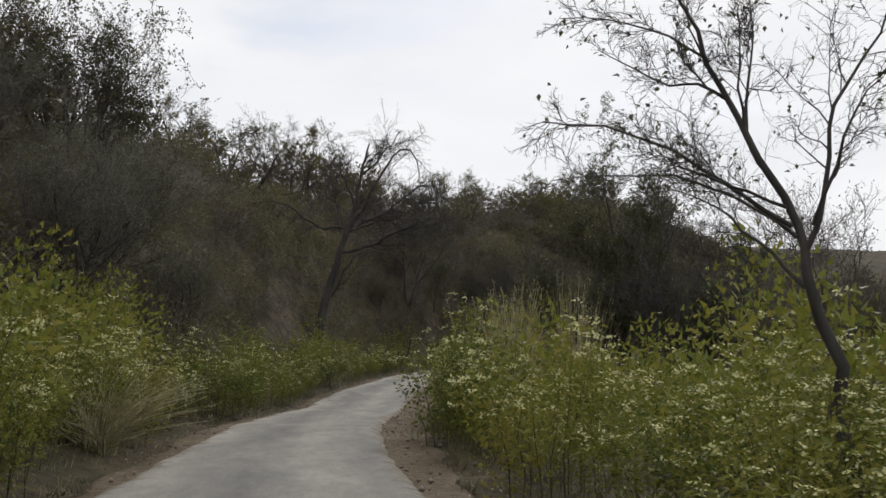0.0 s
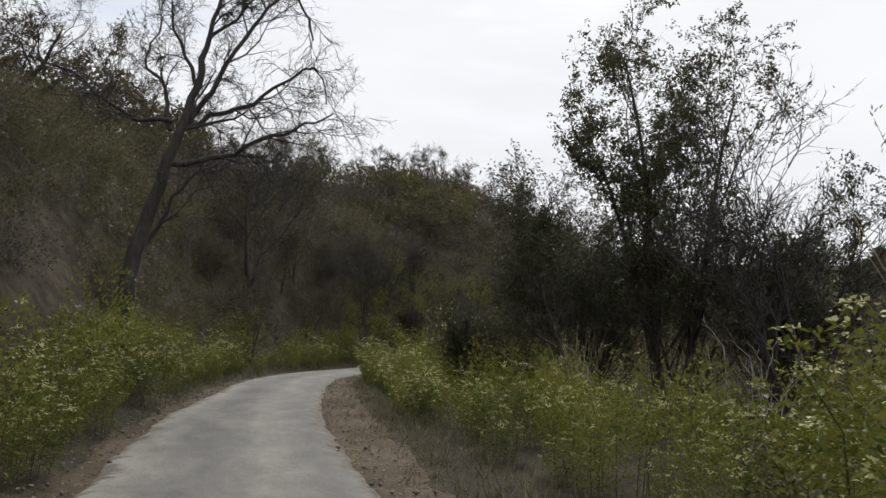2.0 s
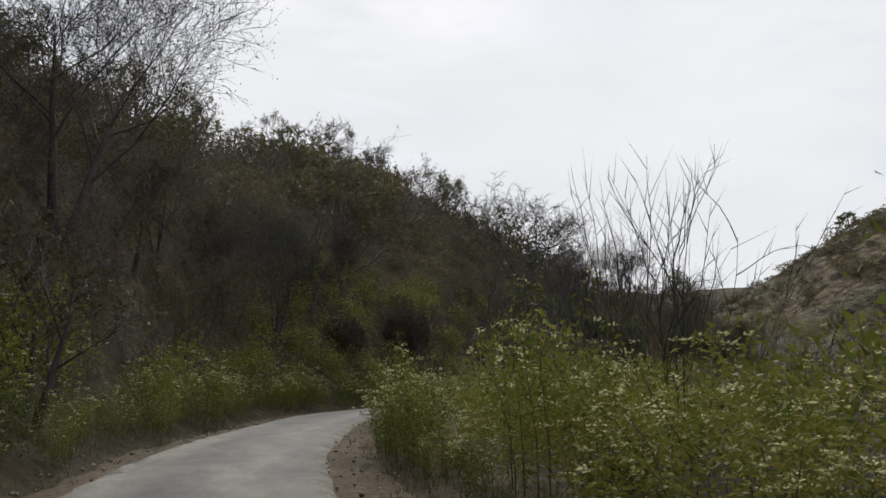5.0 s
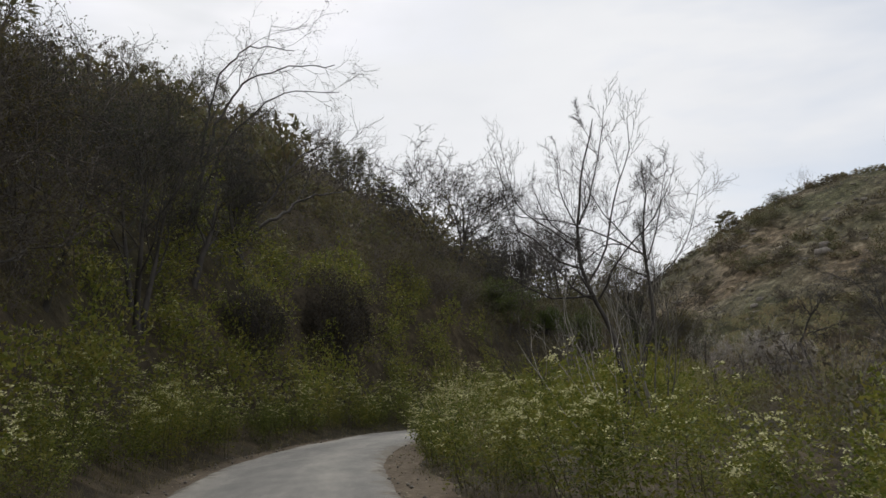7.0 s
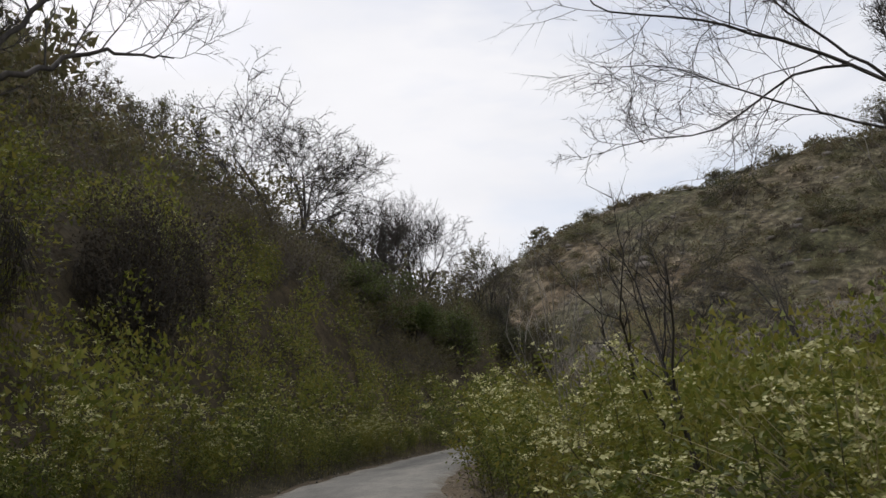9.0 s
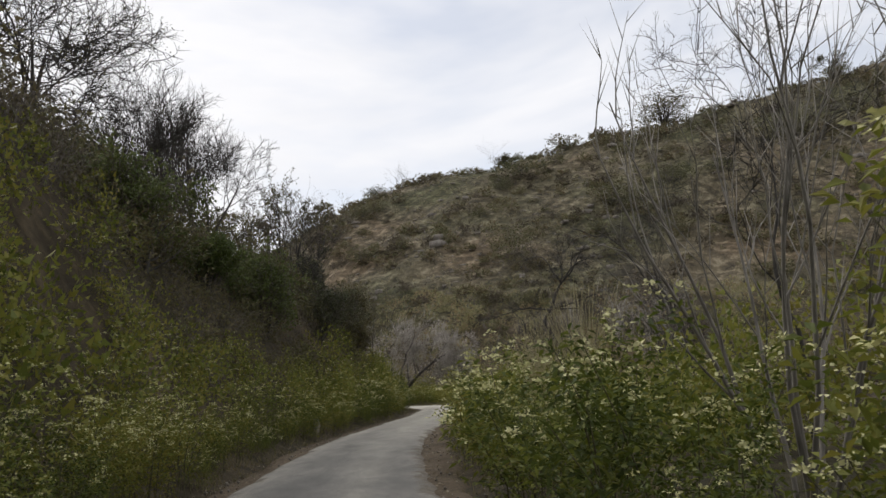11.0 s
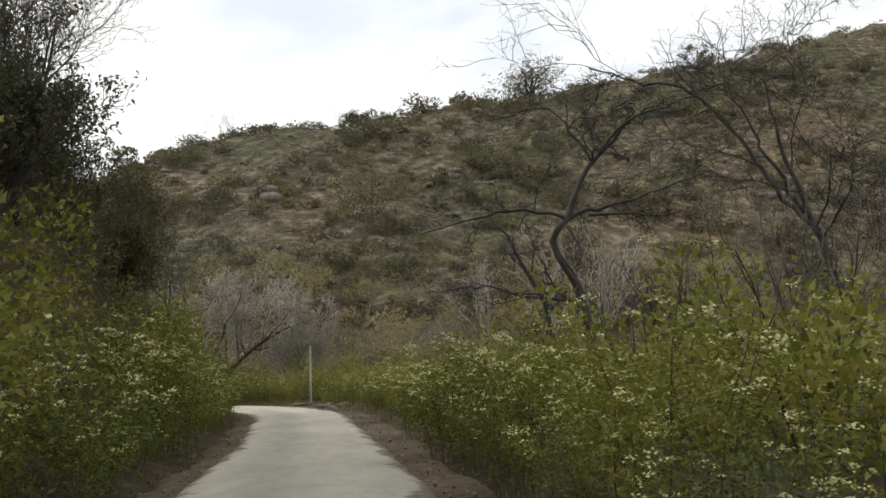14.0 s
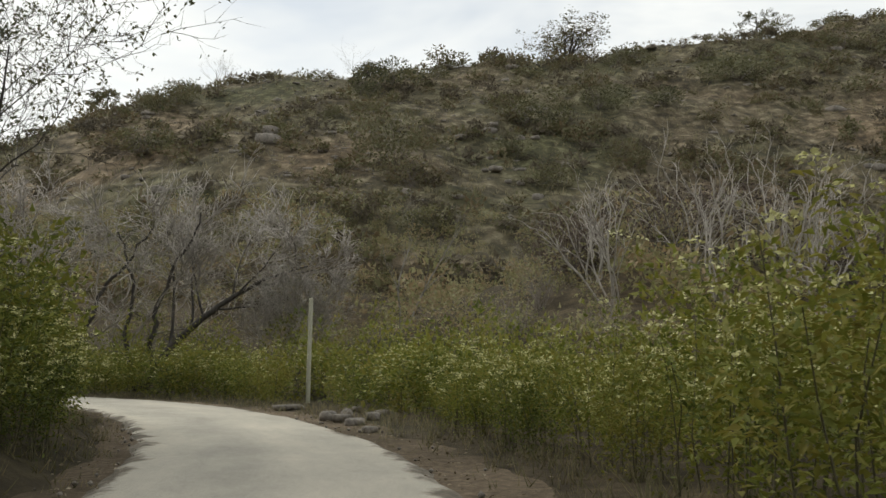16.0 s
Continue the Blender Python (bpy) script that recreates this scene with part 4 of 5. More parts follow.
def build_trees():
    # beside the track
    tree(1, "bare_tree", 4.4, 10.1, 1.6, dict(VASE, **{"from": (0.5, 0.2, 0.15, 0.1), "kids": (6, 11, 7, 5), "ratio": (0.6, 0.42, 0.55, 0.5), "wig": (0.1, 0.2, 0.25, 0.3, 0.3), "up": (0.05, 0.02, 0.06, 0.05, 0.02), "near": True, "least": 0.0036}), "dark bare tree with a slanting trunk over the thicket", r=0.055,
         trunk=((0, 0, -0.2), (-0.09, 0.04, 1.31), (-0.20, 0.08, 1.77), (-0.24, 0.10, 2.12), (-0.38, 0.16, 2.49), (-0.62, 0.25, 3.09), (-0.81, 0.34, 3.55), (-0.98, 0.40, 4.07), (-1.09, 0.45, 4.64)), twig=M_BARK, leafy=(420, 0.05, 0.03, M_TREELEAF),
         limbs=((0.012, ((-0.81, 0.34, 3.55), (-1.00, 0.25, 3.65), (-1.27, 0.20, 3.76), (-1.57, 0.16, 3.85), (-1.90, 0.13, 3.82))), (0.022, ((-0.23, 0.09, 2.12), (-0.11, 0.15, 2.57), (-0.06, 0.24, 3.05), (0.09, 0.29, 3.44), (0.31, 0.31, 3.79), (0.47, 0.35, 4.21))), (0.019, ((-0.32, 0.13, 2.28), (-0.71, 0.10, 2.55), (-1.14, 0.09, 2.79), (-1.58, 0.08, 2.91), (-2.06, 0.09, 2.95))), (0.016, ((-0.29, 0.12, 2.20), (-0.47, 0.41, 2.45), (-0.75, 0.74, 2.69), (-1.25, 1.16, 2.87), (-1.93, 1.66, 2.92))), (0.014, ((-0.58, 0.24, 3.00), (-0.51, 0.39, 3.39), (-0.42, 0.53, 3.80), (-0.46, 0.73, 4.35))), (0.019, ((-0.25, 0.10, 1.85), (-0.35, 0.42, 2.08), (-0.50, 0.75, 2.29), (-0.62, 1.07, 2.50), (-0.91, 1.46, 2.73))), (0.014, ((-0.69, 0.28, 3.23), (-0.85, 0.46, 3.41), (-1.02, 0.64, 3.43), (-1.25, 0.84, 3.64), (-1.54, 1.07, 3.92))), (0.016, ((-0.19, 0.08, 2.28), (-0.07, -0.12, 2.63), (-0.01, -0.28, 2.97), (0.08, -0.47, 3.10))),))
    tree(2, "bare_tree", 9.6, 22.5, 5.5, VASE, "dark bare tree with many fine twigs in the thicket", r=0.1, stems=2, leafy=(900, 0.07, 0.035, M_TREELEAF))
    tree(3, "dead_tree", -6.0, 41.0, 3.6, dict(DROOP, kids=(4, 11, 8, 6), ang=(52, 46, 42, 45), ratio=(0.6, 0.5, 0.55, 0.55), wig=(0.1, 0.22, 0.24, 0.22, 0.2), least=0.011, near=True, **{"from": (0.5, 0.2, 0.15, 0.1)}), "dark dead tree with a shaggy leaning trunk and drooping twigs", r=0.26,
         trunk=((0, 0, -0.2), (-0.01, -0.00, 1.05), (0.02, 0.00, 2.33), (0.38, 0.08, 3.82), (0.71, 0.15, 5.20), (0.99, 0.21, 6.12), (1.26, 0.27, 7.27), (1.45, 0.30, 8.72), (1.79, 0.38, 10.24)), twig=M_BARK,
         limbs=((0.090, ((1.00, 0.21, 6.07), (1.79, 0.21, 7.07), (2.25, 0.15, 8.10), (2.93, 0.12, 9.12), (3.66, 0.12, 9.51), (4.14, 0.05, 8.41))), (0.080, ((1.07, 0.22, 6.08), (2.28, 0.68, 6.94), (3.27, 1.10, 7.90), (4.10, 1.48, 8.44), (4.47, 1.76, 7.55))), (0.090, ((0.73, 0.15, 5.05), (2.13, 0.29, 5.26), (3.11, 0.35, 5.89), (4.13, 0.41, 6.38), (5.18, 0.48, 6.96))), (0.070, ((0.66, 0.14, 5.95), (0.40, 0.29, 7.20), (-0.09, 0.39, 8.05), (0.03, 0.62, 9.35))), (0.070, ((0.71, 0.15, 6.18), (-0.48, -0.27, 6.26), (-1.34, -0.62, 6.96), (-2.43, -1.02, 7.22))), (0.060, ((1.19, 0.25, 7.26), (0.78, 0.37, 8.68), (0.30, 0.47, 9.96))), (0.060, ((1.43, 0.30, 8.56), (2.40, 0.76, 9.66), (3.08, 1.16, 10.93))), (0.080, ((-0.08, 0.09, 2.19), (0.59, 0.33, 3.73), (0.99, 0.52, 4.54), (1.66, 0.76, 4.95), (2.21, 0.98, 5.35))),))
    tree(4, "bare_shrub", 8.9, 69.6, 2.6, dict(WAND, kids=(2, 2), wig=(0.1, 0.16, 0.2)), "pale dead stems leaning at the foot of the bare tree", "shrub", r=0.016, stems=6, lean=(-0.25, 0.2), bark=M_PALESTEM, twig=M_PALESTEM)
    tree(5, "dead_tree", -13.5, 52, 6.0, dict(DROOP, kids=(6, 6, 6, 6)), "bare crooked tree with drooping branches high on the slope", r=0.16, lean=(0.35, -0.1), twig=M_BARK)
    tree(6, "leafy_tree", 7.3, 38.7, 13.6, dict(VASE, kids=(9, 6, 5, 3), ang=(26, 34, 40, 40), ratio=(0.36, 0.55, 0.6, 0.55), **{"from": (0.12, 0.15, 0.2, 0.2)}), "dark green small-leaved tree rising from the thicket", r=0.12, stems=4, leafy=(32000, 0.10, 0.055, M_TREELEAF))
    tree(7, "leafy_tree", 4.9, 38.6, 2.6, dict(VASE, kids=(14, 7, 6, 4), **{"from": (0.3, 0.2, 0.2, 0.2)}), "leaning dark tree with small leaves over the verge", r=0.11,
         trunk=((0, 0, -0.3), (-0.25, 0.1, 1.3), (-0.6, 0.1, 2.2), (-0.95, 0.0, 3.2), (-1.2, -0.1, 4.3)), leafy=(7500, 0.085, 0.045, M_TREELEAF))
    tree(8, "leafy_tree", 10.4, 38.8, 8.0, dict(VASE, kids=(9, 6, 5, 3), ang=(26, 34, 40, 40), ratio=(0.36, 0.55, 0.6, 0.55), **{"from": (0.12, 0.15, 0.2, 0.2)}), "dark green small-leaved tree rising from the thicket", r=0.1, stems=3, leafy=(13000, 0.10, 0.055, M_TREELEAF))
    tree(74, "bare_tree", 8.6, 34.6, 6.4, dict(VASE, kids=(7, 6, 6, 5), ang=(34, 36, 38, 38), near=True, least=0.012), "dark bare tree with upright branches among the leafy trees", r=0.1, stems=2, twig=M_BARK, leafy=(500, 0.08, 0.04, M_TREELEAF))
    for k, (x, y, h) in enumerate(((3.4, 42.0, 3.0), (5.7, 39.8, 5.2), (6.4, 41.2, 5.0), (8.8, 40.6, 5.4), (9.4, 37.6, 4.6))):
        tree(84 + k, "leafy_tree", x, y, h, dict(VASE, kids=(8, 6, 4, 3), **{"from": (0.05, 0.15, 0.2, 0.2)}), "dense dark bushy tree behind the thicket", r=0.07, stems=4, leafy=(4200, 0.11, 0.055, M_TREELEAF), group="dark bushy trees behind the thicket")
    for k, (x, y, h) in enumerate(((5.0, 31.4, 1.9), (3.5, 33.2, 1.7), (6.6, 32.6, 2.0))):
        tree(80 + k, "bare_shrub", x, y, h, dict(WAND, kids=(3, 3), wig=(0.16, 0.2, 0.2)), "pale bare shrub of crooked dead stems in the thicket", "shrub", r=0.014, stems=4, bark=M_PALESTEM, twig=M_PALESTEM, group="pale dead shrubs under the dark trees")
    tree(9, "bare_shrub", 11.5, 33, 5.0, VASE, "tall bare grey-brown shrub in the thicket", "shrub", r=0.06, stems=4, leafy=(700, 0.08, 0.04, M_DRY))
    tree(10, "bare_shrub", 3.9, 51.5, 3.6, WAND, "tall bare shrub of thin upright wands", "shrub", r=0.012, stems=9, twig=M_BARK)
    tree(11, "bare_shrub", 5.75, 56.5, 4.0, WAND, "tall bare shrub of thin upright wands", "shrub", r=0.012, stems=9, twig=M_BARK)
    tree(12, "sapling", 4.85, 57.9, 3.9, dict(WAND, kids=(9, 4), ratio=(0.28, 0.4)), "slender sapling with sparse dark oval leaves", "sapling", r=0.028, leafy=(800, 0.09, 0.045, M_TREELEAF),
         trunk=((0, 0, -0.2), (0.05, 0, 1.5), (-0.12, 0, 2.9), (-0.05, 0, 3.9)), limbs=((0.024, ((0, 0, 0.2), (0.3, 0, 1.4), (0.5, 0.1, 2.8), (0.6, 0.1, 3.9))),))
    tree(13, "bare_tree", 9.5, 70.15, 1.8, dict(VASE, kids=(3, 10, 6, 4), up=(0.05, 0.10, 0.12, 0.10, 0.06), ang=(40, 40, 36, 36), ratio=(0.6, 0.38, 0.5, 0.55), wig=(0.07, 0.16, 0.16, 0.18, 0.2), near=True, least=0.005, **{"from": (0.5, 0.2, 0.15, 0.1)}), "bare dark tree with a fan of upright branches", r=0.07,
         trunk=((0, 0, -0.2), (0.09, -0.10, 0.97), (0.06, -0.07, 1.51), (-0.06, 0.06, 2.31), (-0.21, 0.23, 2.81), (-0.33, 0.37, 3.49), (-0.35, 0.38, 4.26), (-0.28, 0.31, 5.12), (-0.05, 0.06, 6.31)), twig=M_BARK,
         limbs=((0.024, ((-0.20, 0.22, 2.81), (-0.31, 0.60, 3.12), (-0.45, 1.01, 3.62), (-0.73, 1.58, 3.85), (-1.29, 2.45, 3.89))), (0.024, ((-0.31, 0.34, 3.41), (-0.71, 0.59, 3.59), (-1.11, 0.84, 4.03), (-1.45, 1.03, 4.47), (-1.71, 1.13, 5.61))), (0.020, ((-0.35, 0.38, 4.09), (-0.36, 0.64, 4.50), (-0.39, 0.92, 5.12), (-0.27, 1.03, 6.02))), (0.020, ((-0.33, 0.37, 4.26), (-0.29, 0.12, 4.62), (-0.21, -0.16, 5.40), (-0.20, -0.37, 6.36))), (0.024, ((-0.27, 0.30, 3.15), (0.06, 0.16, 3.82), (0.29, 0.12, 4.70), (0.63, -0.02, 5.78), (0.75, 0.06, 6.49))), (0.024, ((-0.16, 0.17, 2.81), (-0.04, -0.14, 3.33), (0.15, -0.54, 3.83), (0.38, -0.97, 4.23), (0.51, -1.30, 4.79))), (0.019, ((-0.32, 0.35, 3.74), (-0.78, 1.05, 4.48), (-0.97, 1.45, 4.93), (-1.08, 1.77, 6.24))), (0.017, ((-0.34, 0.37, 3.92), (-0.81, 0.66, 4.28), (-1.15, 0.81, 5.15))), (0.020, ((-0.21, 0.23, 2.90), (-0.85, 0.63, 2.92), (-1.40, 0.94, 3.27), (-2.00, 1.30, 3.97))),))
    tree(14, "bare_tree", 14.2, 75.6, 2.2, dict(VASE, kids=(5, 11, 7, 5), ang=(34, 40, 40, 40), up=(0.05, 0.06, 0.1, 0.08, 0.04), wig=(0.07, 0.22, 0.26, 0.28, 0.3), near=True, least=0.006, ratio=(0.6, 0.48, 0.6, 0.55), **{"from": (0.45, 0.2, 0.2, 0.2)}), "bare dark tree with wiry crooked twigs", r=0.09, twig=M_BARK,
         trunk=((0, 0, -0.2), (0.50, -0.83, 2.56), (0.51, -0.86, 3.41), (0.50, -0.83, 4.39), (0.49, -0.82, 5.21), (0.57, -0.96, 6.12), (0.55, -0.92, 7.09)),
         limbs=((0.027, ((0.50, -0.84, 4.48), (0.11, -0.37, 4.82), (-0.51, 0.46, 5.44), (-0.89, 0.91, 5.71), (-1.38, 1.53, 5.92), (-1.74, 1.94, 6.09), (-2.07, 2.30, 6.96))), (0.024, ((0.50, -0.83, 4.39), (0.20, -0.09, 5.30), (0.03, 0.44, 6.03), (-0.02, 0.76, 6.65), (-0.16, 1.25, 7.55))), (0.024, ((0.51, -0.86, 4.30), (0.59, -1.25, 5.09), (0.61, -1.53, 5.90), (0.66, -1.88, 6.68))), (0.020, ((0.11, -0.37, 4.82), (-0.05, 0.32, 4.91), (-0.35, 1.26, 4.46), (-0.60, 2.13, 4.54), (-0.79, 2.89, 4.50))), (0.020, ((0.52, -0.88, 3.85), (0.39, -0.21, 4.18), (0.12, 0.67, 4.75), (-0.28, 1.78, 5.52), (-0.61, 2.77, 5.87))), (0.020, ((0.51, -0.86, 3.68), (0.97, -1.36, 4.23), (1.31, -1.67, 5.09), (1.61, -1.91, 6.37))),))
    tree(79, "bare_shrub", 12.9, 77.0, 3.2, dict(WAND, wig=(0.16, 0.22, 0.24), kids=(7, 5), least=0.009), "dark bare shrub of crooked upright wands", "shrub", r=0.03, stems=3, bark=M_BARK, twig=M_BARK)
    tree(15, "bare_shrub", 13.5, 73.5, 4.0, WAND, "pale grey bare shrub of crooked wands", "shrub", r=0.025, stems=8, bark=M_GREYBARK, twig=M_GREYBARK)
    tree(16, "bare_shrub", 19.5, 84.0, 4.2, WAND, "pale grey bare shrub of crooked wands", "shrub", r=0.025, stems=9, bark=M_GREYBARK, twig=M_GREYBARK)
    tree(17, "olive_tree", -1.5, 67.9, 5.6, dict(DROOP, kids=(6, 6, 6, 4), near=True), "thin-stemmed tree with a loose olive-yellow crown", r=0.07, stems=3, leafy=(8000, 0.045, 0.016, M_OLIVE))
    tree(18, "bare_tree", -4.6, 63.0, 7.2, dict(VASE, kids=(9, 8, 7, 6)), "dark bare tree on the bank with dense fine twigs", r=0.13, stems=2, twig=M_BARK, leafy=(5000, 0.075, 0.035, M_TREELEAF))
    tree(19, "bare_tree", 4.4, 82.6, 5.6, dict(FLAT, kids=(7, 8, 6, 5), up=(0.03, 0.0, 0.0, -0.03, -0.06), ratio=(0.6, 0.4, 0.5, 0.5), near=True, least=0.007), "dark spreading tree on the bank with long trailing branches", r=0.12, stems=2, twig=M_BARK, leafy=(2600, 0.06, 0.03, M_TREELEAF),
         limbs=((0.06, ((0, 0, 1.8), (0.9, 0.2, 5.0), (2.5, 0.2, 7.2), (4.8, 0.0, 7.7))), (0.055, ((0, 0, 2.2), (0.8, 0.6, 5.6), (2.1, 1.2, 7.9), (4.0, 1.8, 8.7))), (0.045, ((0, 0, 1.6), (1.0, -0.4, 4.2), (2.4, -0.8, 5.9), (4.2, -1.2, 6.3)))))
    tree(20, "bare_tree", 7.4, 87.2, 4.8, dict(VASE, kids=(8, 8, 7, 6), least=0.01), "dark bare tree on the bank with dense fine twigs", r=0.13, stems=2, twig=M_BARK,
         limbs=((0.08, ((0, 0, 1.6), (1.2, 0.4, 2.6), (2.7, 0.9, 3.4), (4.4, 1.4, 3.9))), (0.07, ((0, 0, 2.0), (1.2, 0.2, 3.5), (2.2, 0.4, 4.6), (3.4, 0.7, 5.5)))))
    tree(21, "leafy_tree", -10.9, 27.6, 5.8, dict(VASE, kids=(8, 6, 5, 3), ang=(34, 38, 40, 40), **{"from": (0.12, 0.2, 0.2, 0.2)}), "dense dark half-bare tree high on the slope", r=0.13, stems=4, leafy=(15000, 0.10, 0.055, M_SCRUB))
    tree(22, "leafy_tree", -12.6, 26.0, 3.4, dict(VASE, kids=(7, 6, 5, 4)), "dark half-bare tree high on the slope", r=0.1, stems=3, leafy=(7000, 0.10, 0.055, M_SCRUB))
    bushy = dict(VASE, kids=(8, 6, 4, 3), ang=(44, 42, 42, 42), **{"from": (0.1, 0.15, 0.2, 0.2)})
    first = tree(130, "feathery_tree", -6.3, 19.5, 3.8, bushy, "dense grey-green fine-leaved bushy tree on the bank", r=0.07, stems=4, leafy=(12000, 0.05, 0.02, M_FEATHER), group="grey-green trees on the bank")
    repeat(first, 0.9, ((-7.4, 23.0, 1.1), (-9.2, 20.5, 1.05), (-6.6, 26.5, 0.9)))
    first = tree(140, "bare_tree", 2.4, 78.5, 7.4, dict(VASE, kids=(8, 7, 5, 4), ang=(42, 42, 42, 42), near=True, least=0.008), "dark half-bare tree with dense twigs on the bank", r=0.09, stems=3, twig=M_BARK, leafy=(3500, 0.07, 0.035, M_TREELEAF), group="dark trees on the bank")
    repeat(first, 1.0, ((0.2, 74.5, 0.75), (-2.6, 70.5, 0.62)))
    tree(144, "bare_tree", 24.6, 84.6, 3.6, dict(VASE, kids=(7, 6, 6, 5), ang=(34, 38, 40, 40), near=True, least=0.007, **{"from": (0.5, 0.2, 0.2, 0.2)}), "slender bare tree with a fan of crooked twigs", r=0.055, bark=M_BARK, twig=M_BARK,
         trunk=((0, 0, -0.2), (0.1, -0.1, 1.5), (-0.05, 0.1, 2.8), (0.1, 0, 3.9), (0.2, -0.1, 4.9)))
    x, y = OLIVES[0][:2]
    first = tree(150, "olive_tree", x, y, 3.4, bushy, "bushy tree with loose olive-yellow leaves on the slope", r=0.06, stems=4, bark=M_TWIG, leafy=(5500, 0.07, 0.035, M_OLIVE), group="olive-leaved trees on the slope")
    repeat(first, 1.0, OLIVES[1:])
    # the crest beyond the bend and the spur
    tree(23, "thorn_tree", 28.3, 109.0, 10.2, dict(FLAT, kids=(8, 6, 6, 5), up=(0.04, 0.05, 0.04, 0.03, 0.02), least=0.022), "spreading half-bare thorn tree on the spur against the sky", r=0.16, stems=3, twig=M_BARK, leafy=(4200, 0.10, 0.05, M_SCRUB))
    tree(24, "bare_tree", 41.7, 114.2, 6.8, dict(VASE, kids=(7, 7, 5, 4), least=0.014), "bare dark tree with a fan of fine twigs on the spur", r=0.1, stems=4, twig=M_BARK)
    tree(25, "bare_tree", 48.4, 113.2, 6.0, dict(VASE, kids=(6, 6, 5, 3)), "bare brown bush-like tree on the spur", r=0.08, stems=5)
    tree(26, "bare_tree", 36.5, 113.0, 5.5, dict(VASE, kids=(6, 6, 6, 4)), "bare brown bush-like tree on the spur", r=0.08, stems=3, leafy=(900, 0.08, 0.04, M_DRY))
    tree(71, "bare_tree", 46.0, 110.0, 6.2, dict(VASE, kids=(9, 7, 6, 5), ang=(28, 34, 38, 40), ratio=(0.4, 0.6, 0.6, 0.55), least=0.011), "dark tree with dense wiry twigs and small leaves beside the bend", r=0.11, stems=3, twig=M_BARK, leafy=(3000, 0.09, 0.045, M_TREELEAF))
    tree(72, "leafy_tree", 62.2, 119.2, 7.6, dict(VASE, kids=(7, 6, 5, 4), ang=(30, 40, 44, 44), near=True), "slender half-bare tree with dark oval leaves by the bend", r=0.06, stems=4, leafy=(6500, 0.10, 0.055, M_TREELEAF))
    tree(73, "dead_tree", 56.4, 93.6, 4.4, dict(FLAT, kids=(7, 9, 7, 5), near=True, least=0.012, wig=(0.1, 0.24, 0.28, 0.28, 0.28)), "dead tree reaching long wiry branches over the thicket", r=0.16,
         trunk=((0, 0, -0.2), (-0.2, 0.5, 2.6), (-0.3, 1.0, 4.6), (-0.4, 1.6, 6.6), (-0.6, 1.9, 8.6)), limbs=((0.08, ((-0.3, 1.0, 4.4), (-0.2, 2.4, 6.8), (-0.1, 3.6, 8.3), (0.2, 4.8, 9.0), (0.4, 6.4, 9.5))), (0.07, ((-0.3, 1.2, 5.0), (0, 2.4, 7.6), (0.3, 2.8, 9.2)))), twig=M_BARK)
    for k, (x, y, h, mat) in enumerate(((43.4, 108.4, 3.0, M_TREELEAF), (48.4, 111.4, 2.6, M_TREELEAF), (56.2, 116.6, 3.6, M_OLIVE), (51.6, 112.6, 2.6, M_OLIVE))):
        tree(90 + k, "leafy_tree", x, y, h, dict(VASE, kids=(7, 6, 4, 3), **{"from": (0.05, 0.15, 0.2, 0.2)}), "dense dark bushy tree beside the bend" if mat is M_TREELEAF else "bushy olive-leaved tree beside the bend", r=0.07, stems=4, leafy=(4500, 0.11, 0.055, mat))
    tree(94, "bare_shrub", 78.6, 121.8, 4.6, dict(VASE, kids=(6, 5, 5, 4), ang=(50, 44, 42, 42), least=0.016), "broad pale grey dead bush of fine twigs", "shrub", r=0.06, stems=6, bark=M_GREYTWIG, twig=M_GREYTWIG)
    tree(95, "bare_tree", 31.2, 105.6, 5.6, dict(VASE, kids=(8, 7, 6, 5), least=0.012), "dark bare tree with a fan of fine branches on the bank", r=0.1, stems=3, twig=M_BARK)
    tree(76, "leafy_tree", 36.6, 105.4, 3.4, dict(VASE, kids=(8, 6, 5, 4), **{"from": (0.1, 0.2, 0.2, 0.2)}), "green broad-leaved bushy tree on the bank", r=0.07, stems=4, leafy=(6500, 0.13, 0.07, M_GREEN))
    tree(77, "leafy_tree", 32.2, 104.0, 2.0, dict(VASE, kids=(8, 6, 5, 4), **{"from": (0.1, 0.2, 0.2, 0.2)}), "dense dark green bushy tree on the bank", r=0.08, stems=4, leafy=(9000, 0.12, 0.06, M_GREEN))
    tree(78, "leafy_tree", 27.5, 101.5, 3.4, dict(VASE, kids=(8, 6, 5, 4), **{"from": (0.1, 0.2, 0.2, 0.2)}), "dense dark green bushy tree on the bank", r=0.08, stems=4, leafy=(8000, 0.12, 0.06, M_GREEN))
    # by the last bend
    WIRY = dict(FLAT, kids=(11, 11, 7, 5), near=True, least=0.01, wig=(0.1, 0.24, 0.28, 0.28, 0.28), up=(0.0, 0.0, 0.0, 0.0, -0.04), ratio=(0.5, 0.42, 0.5, 0.5))
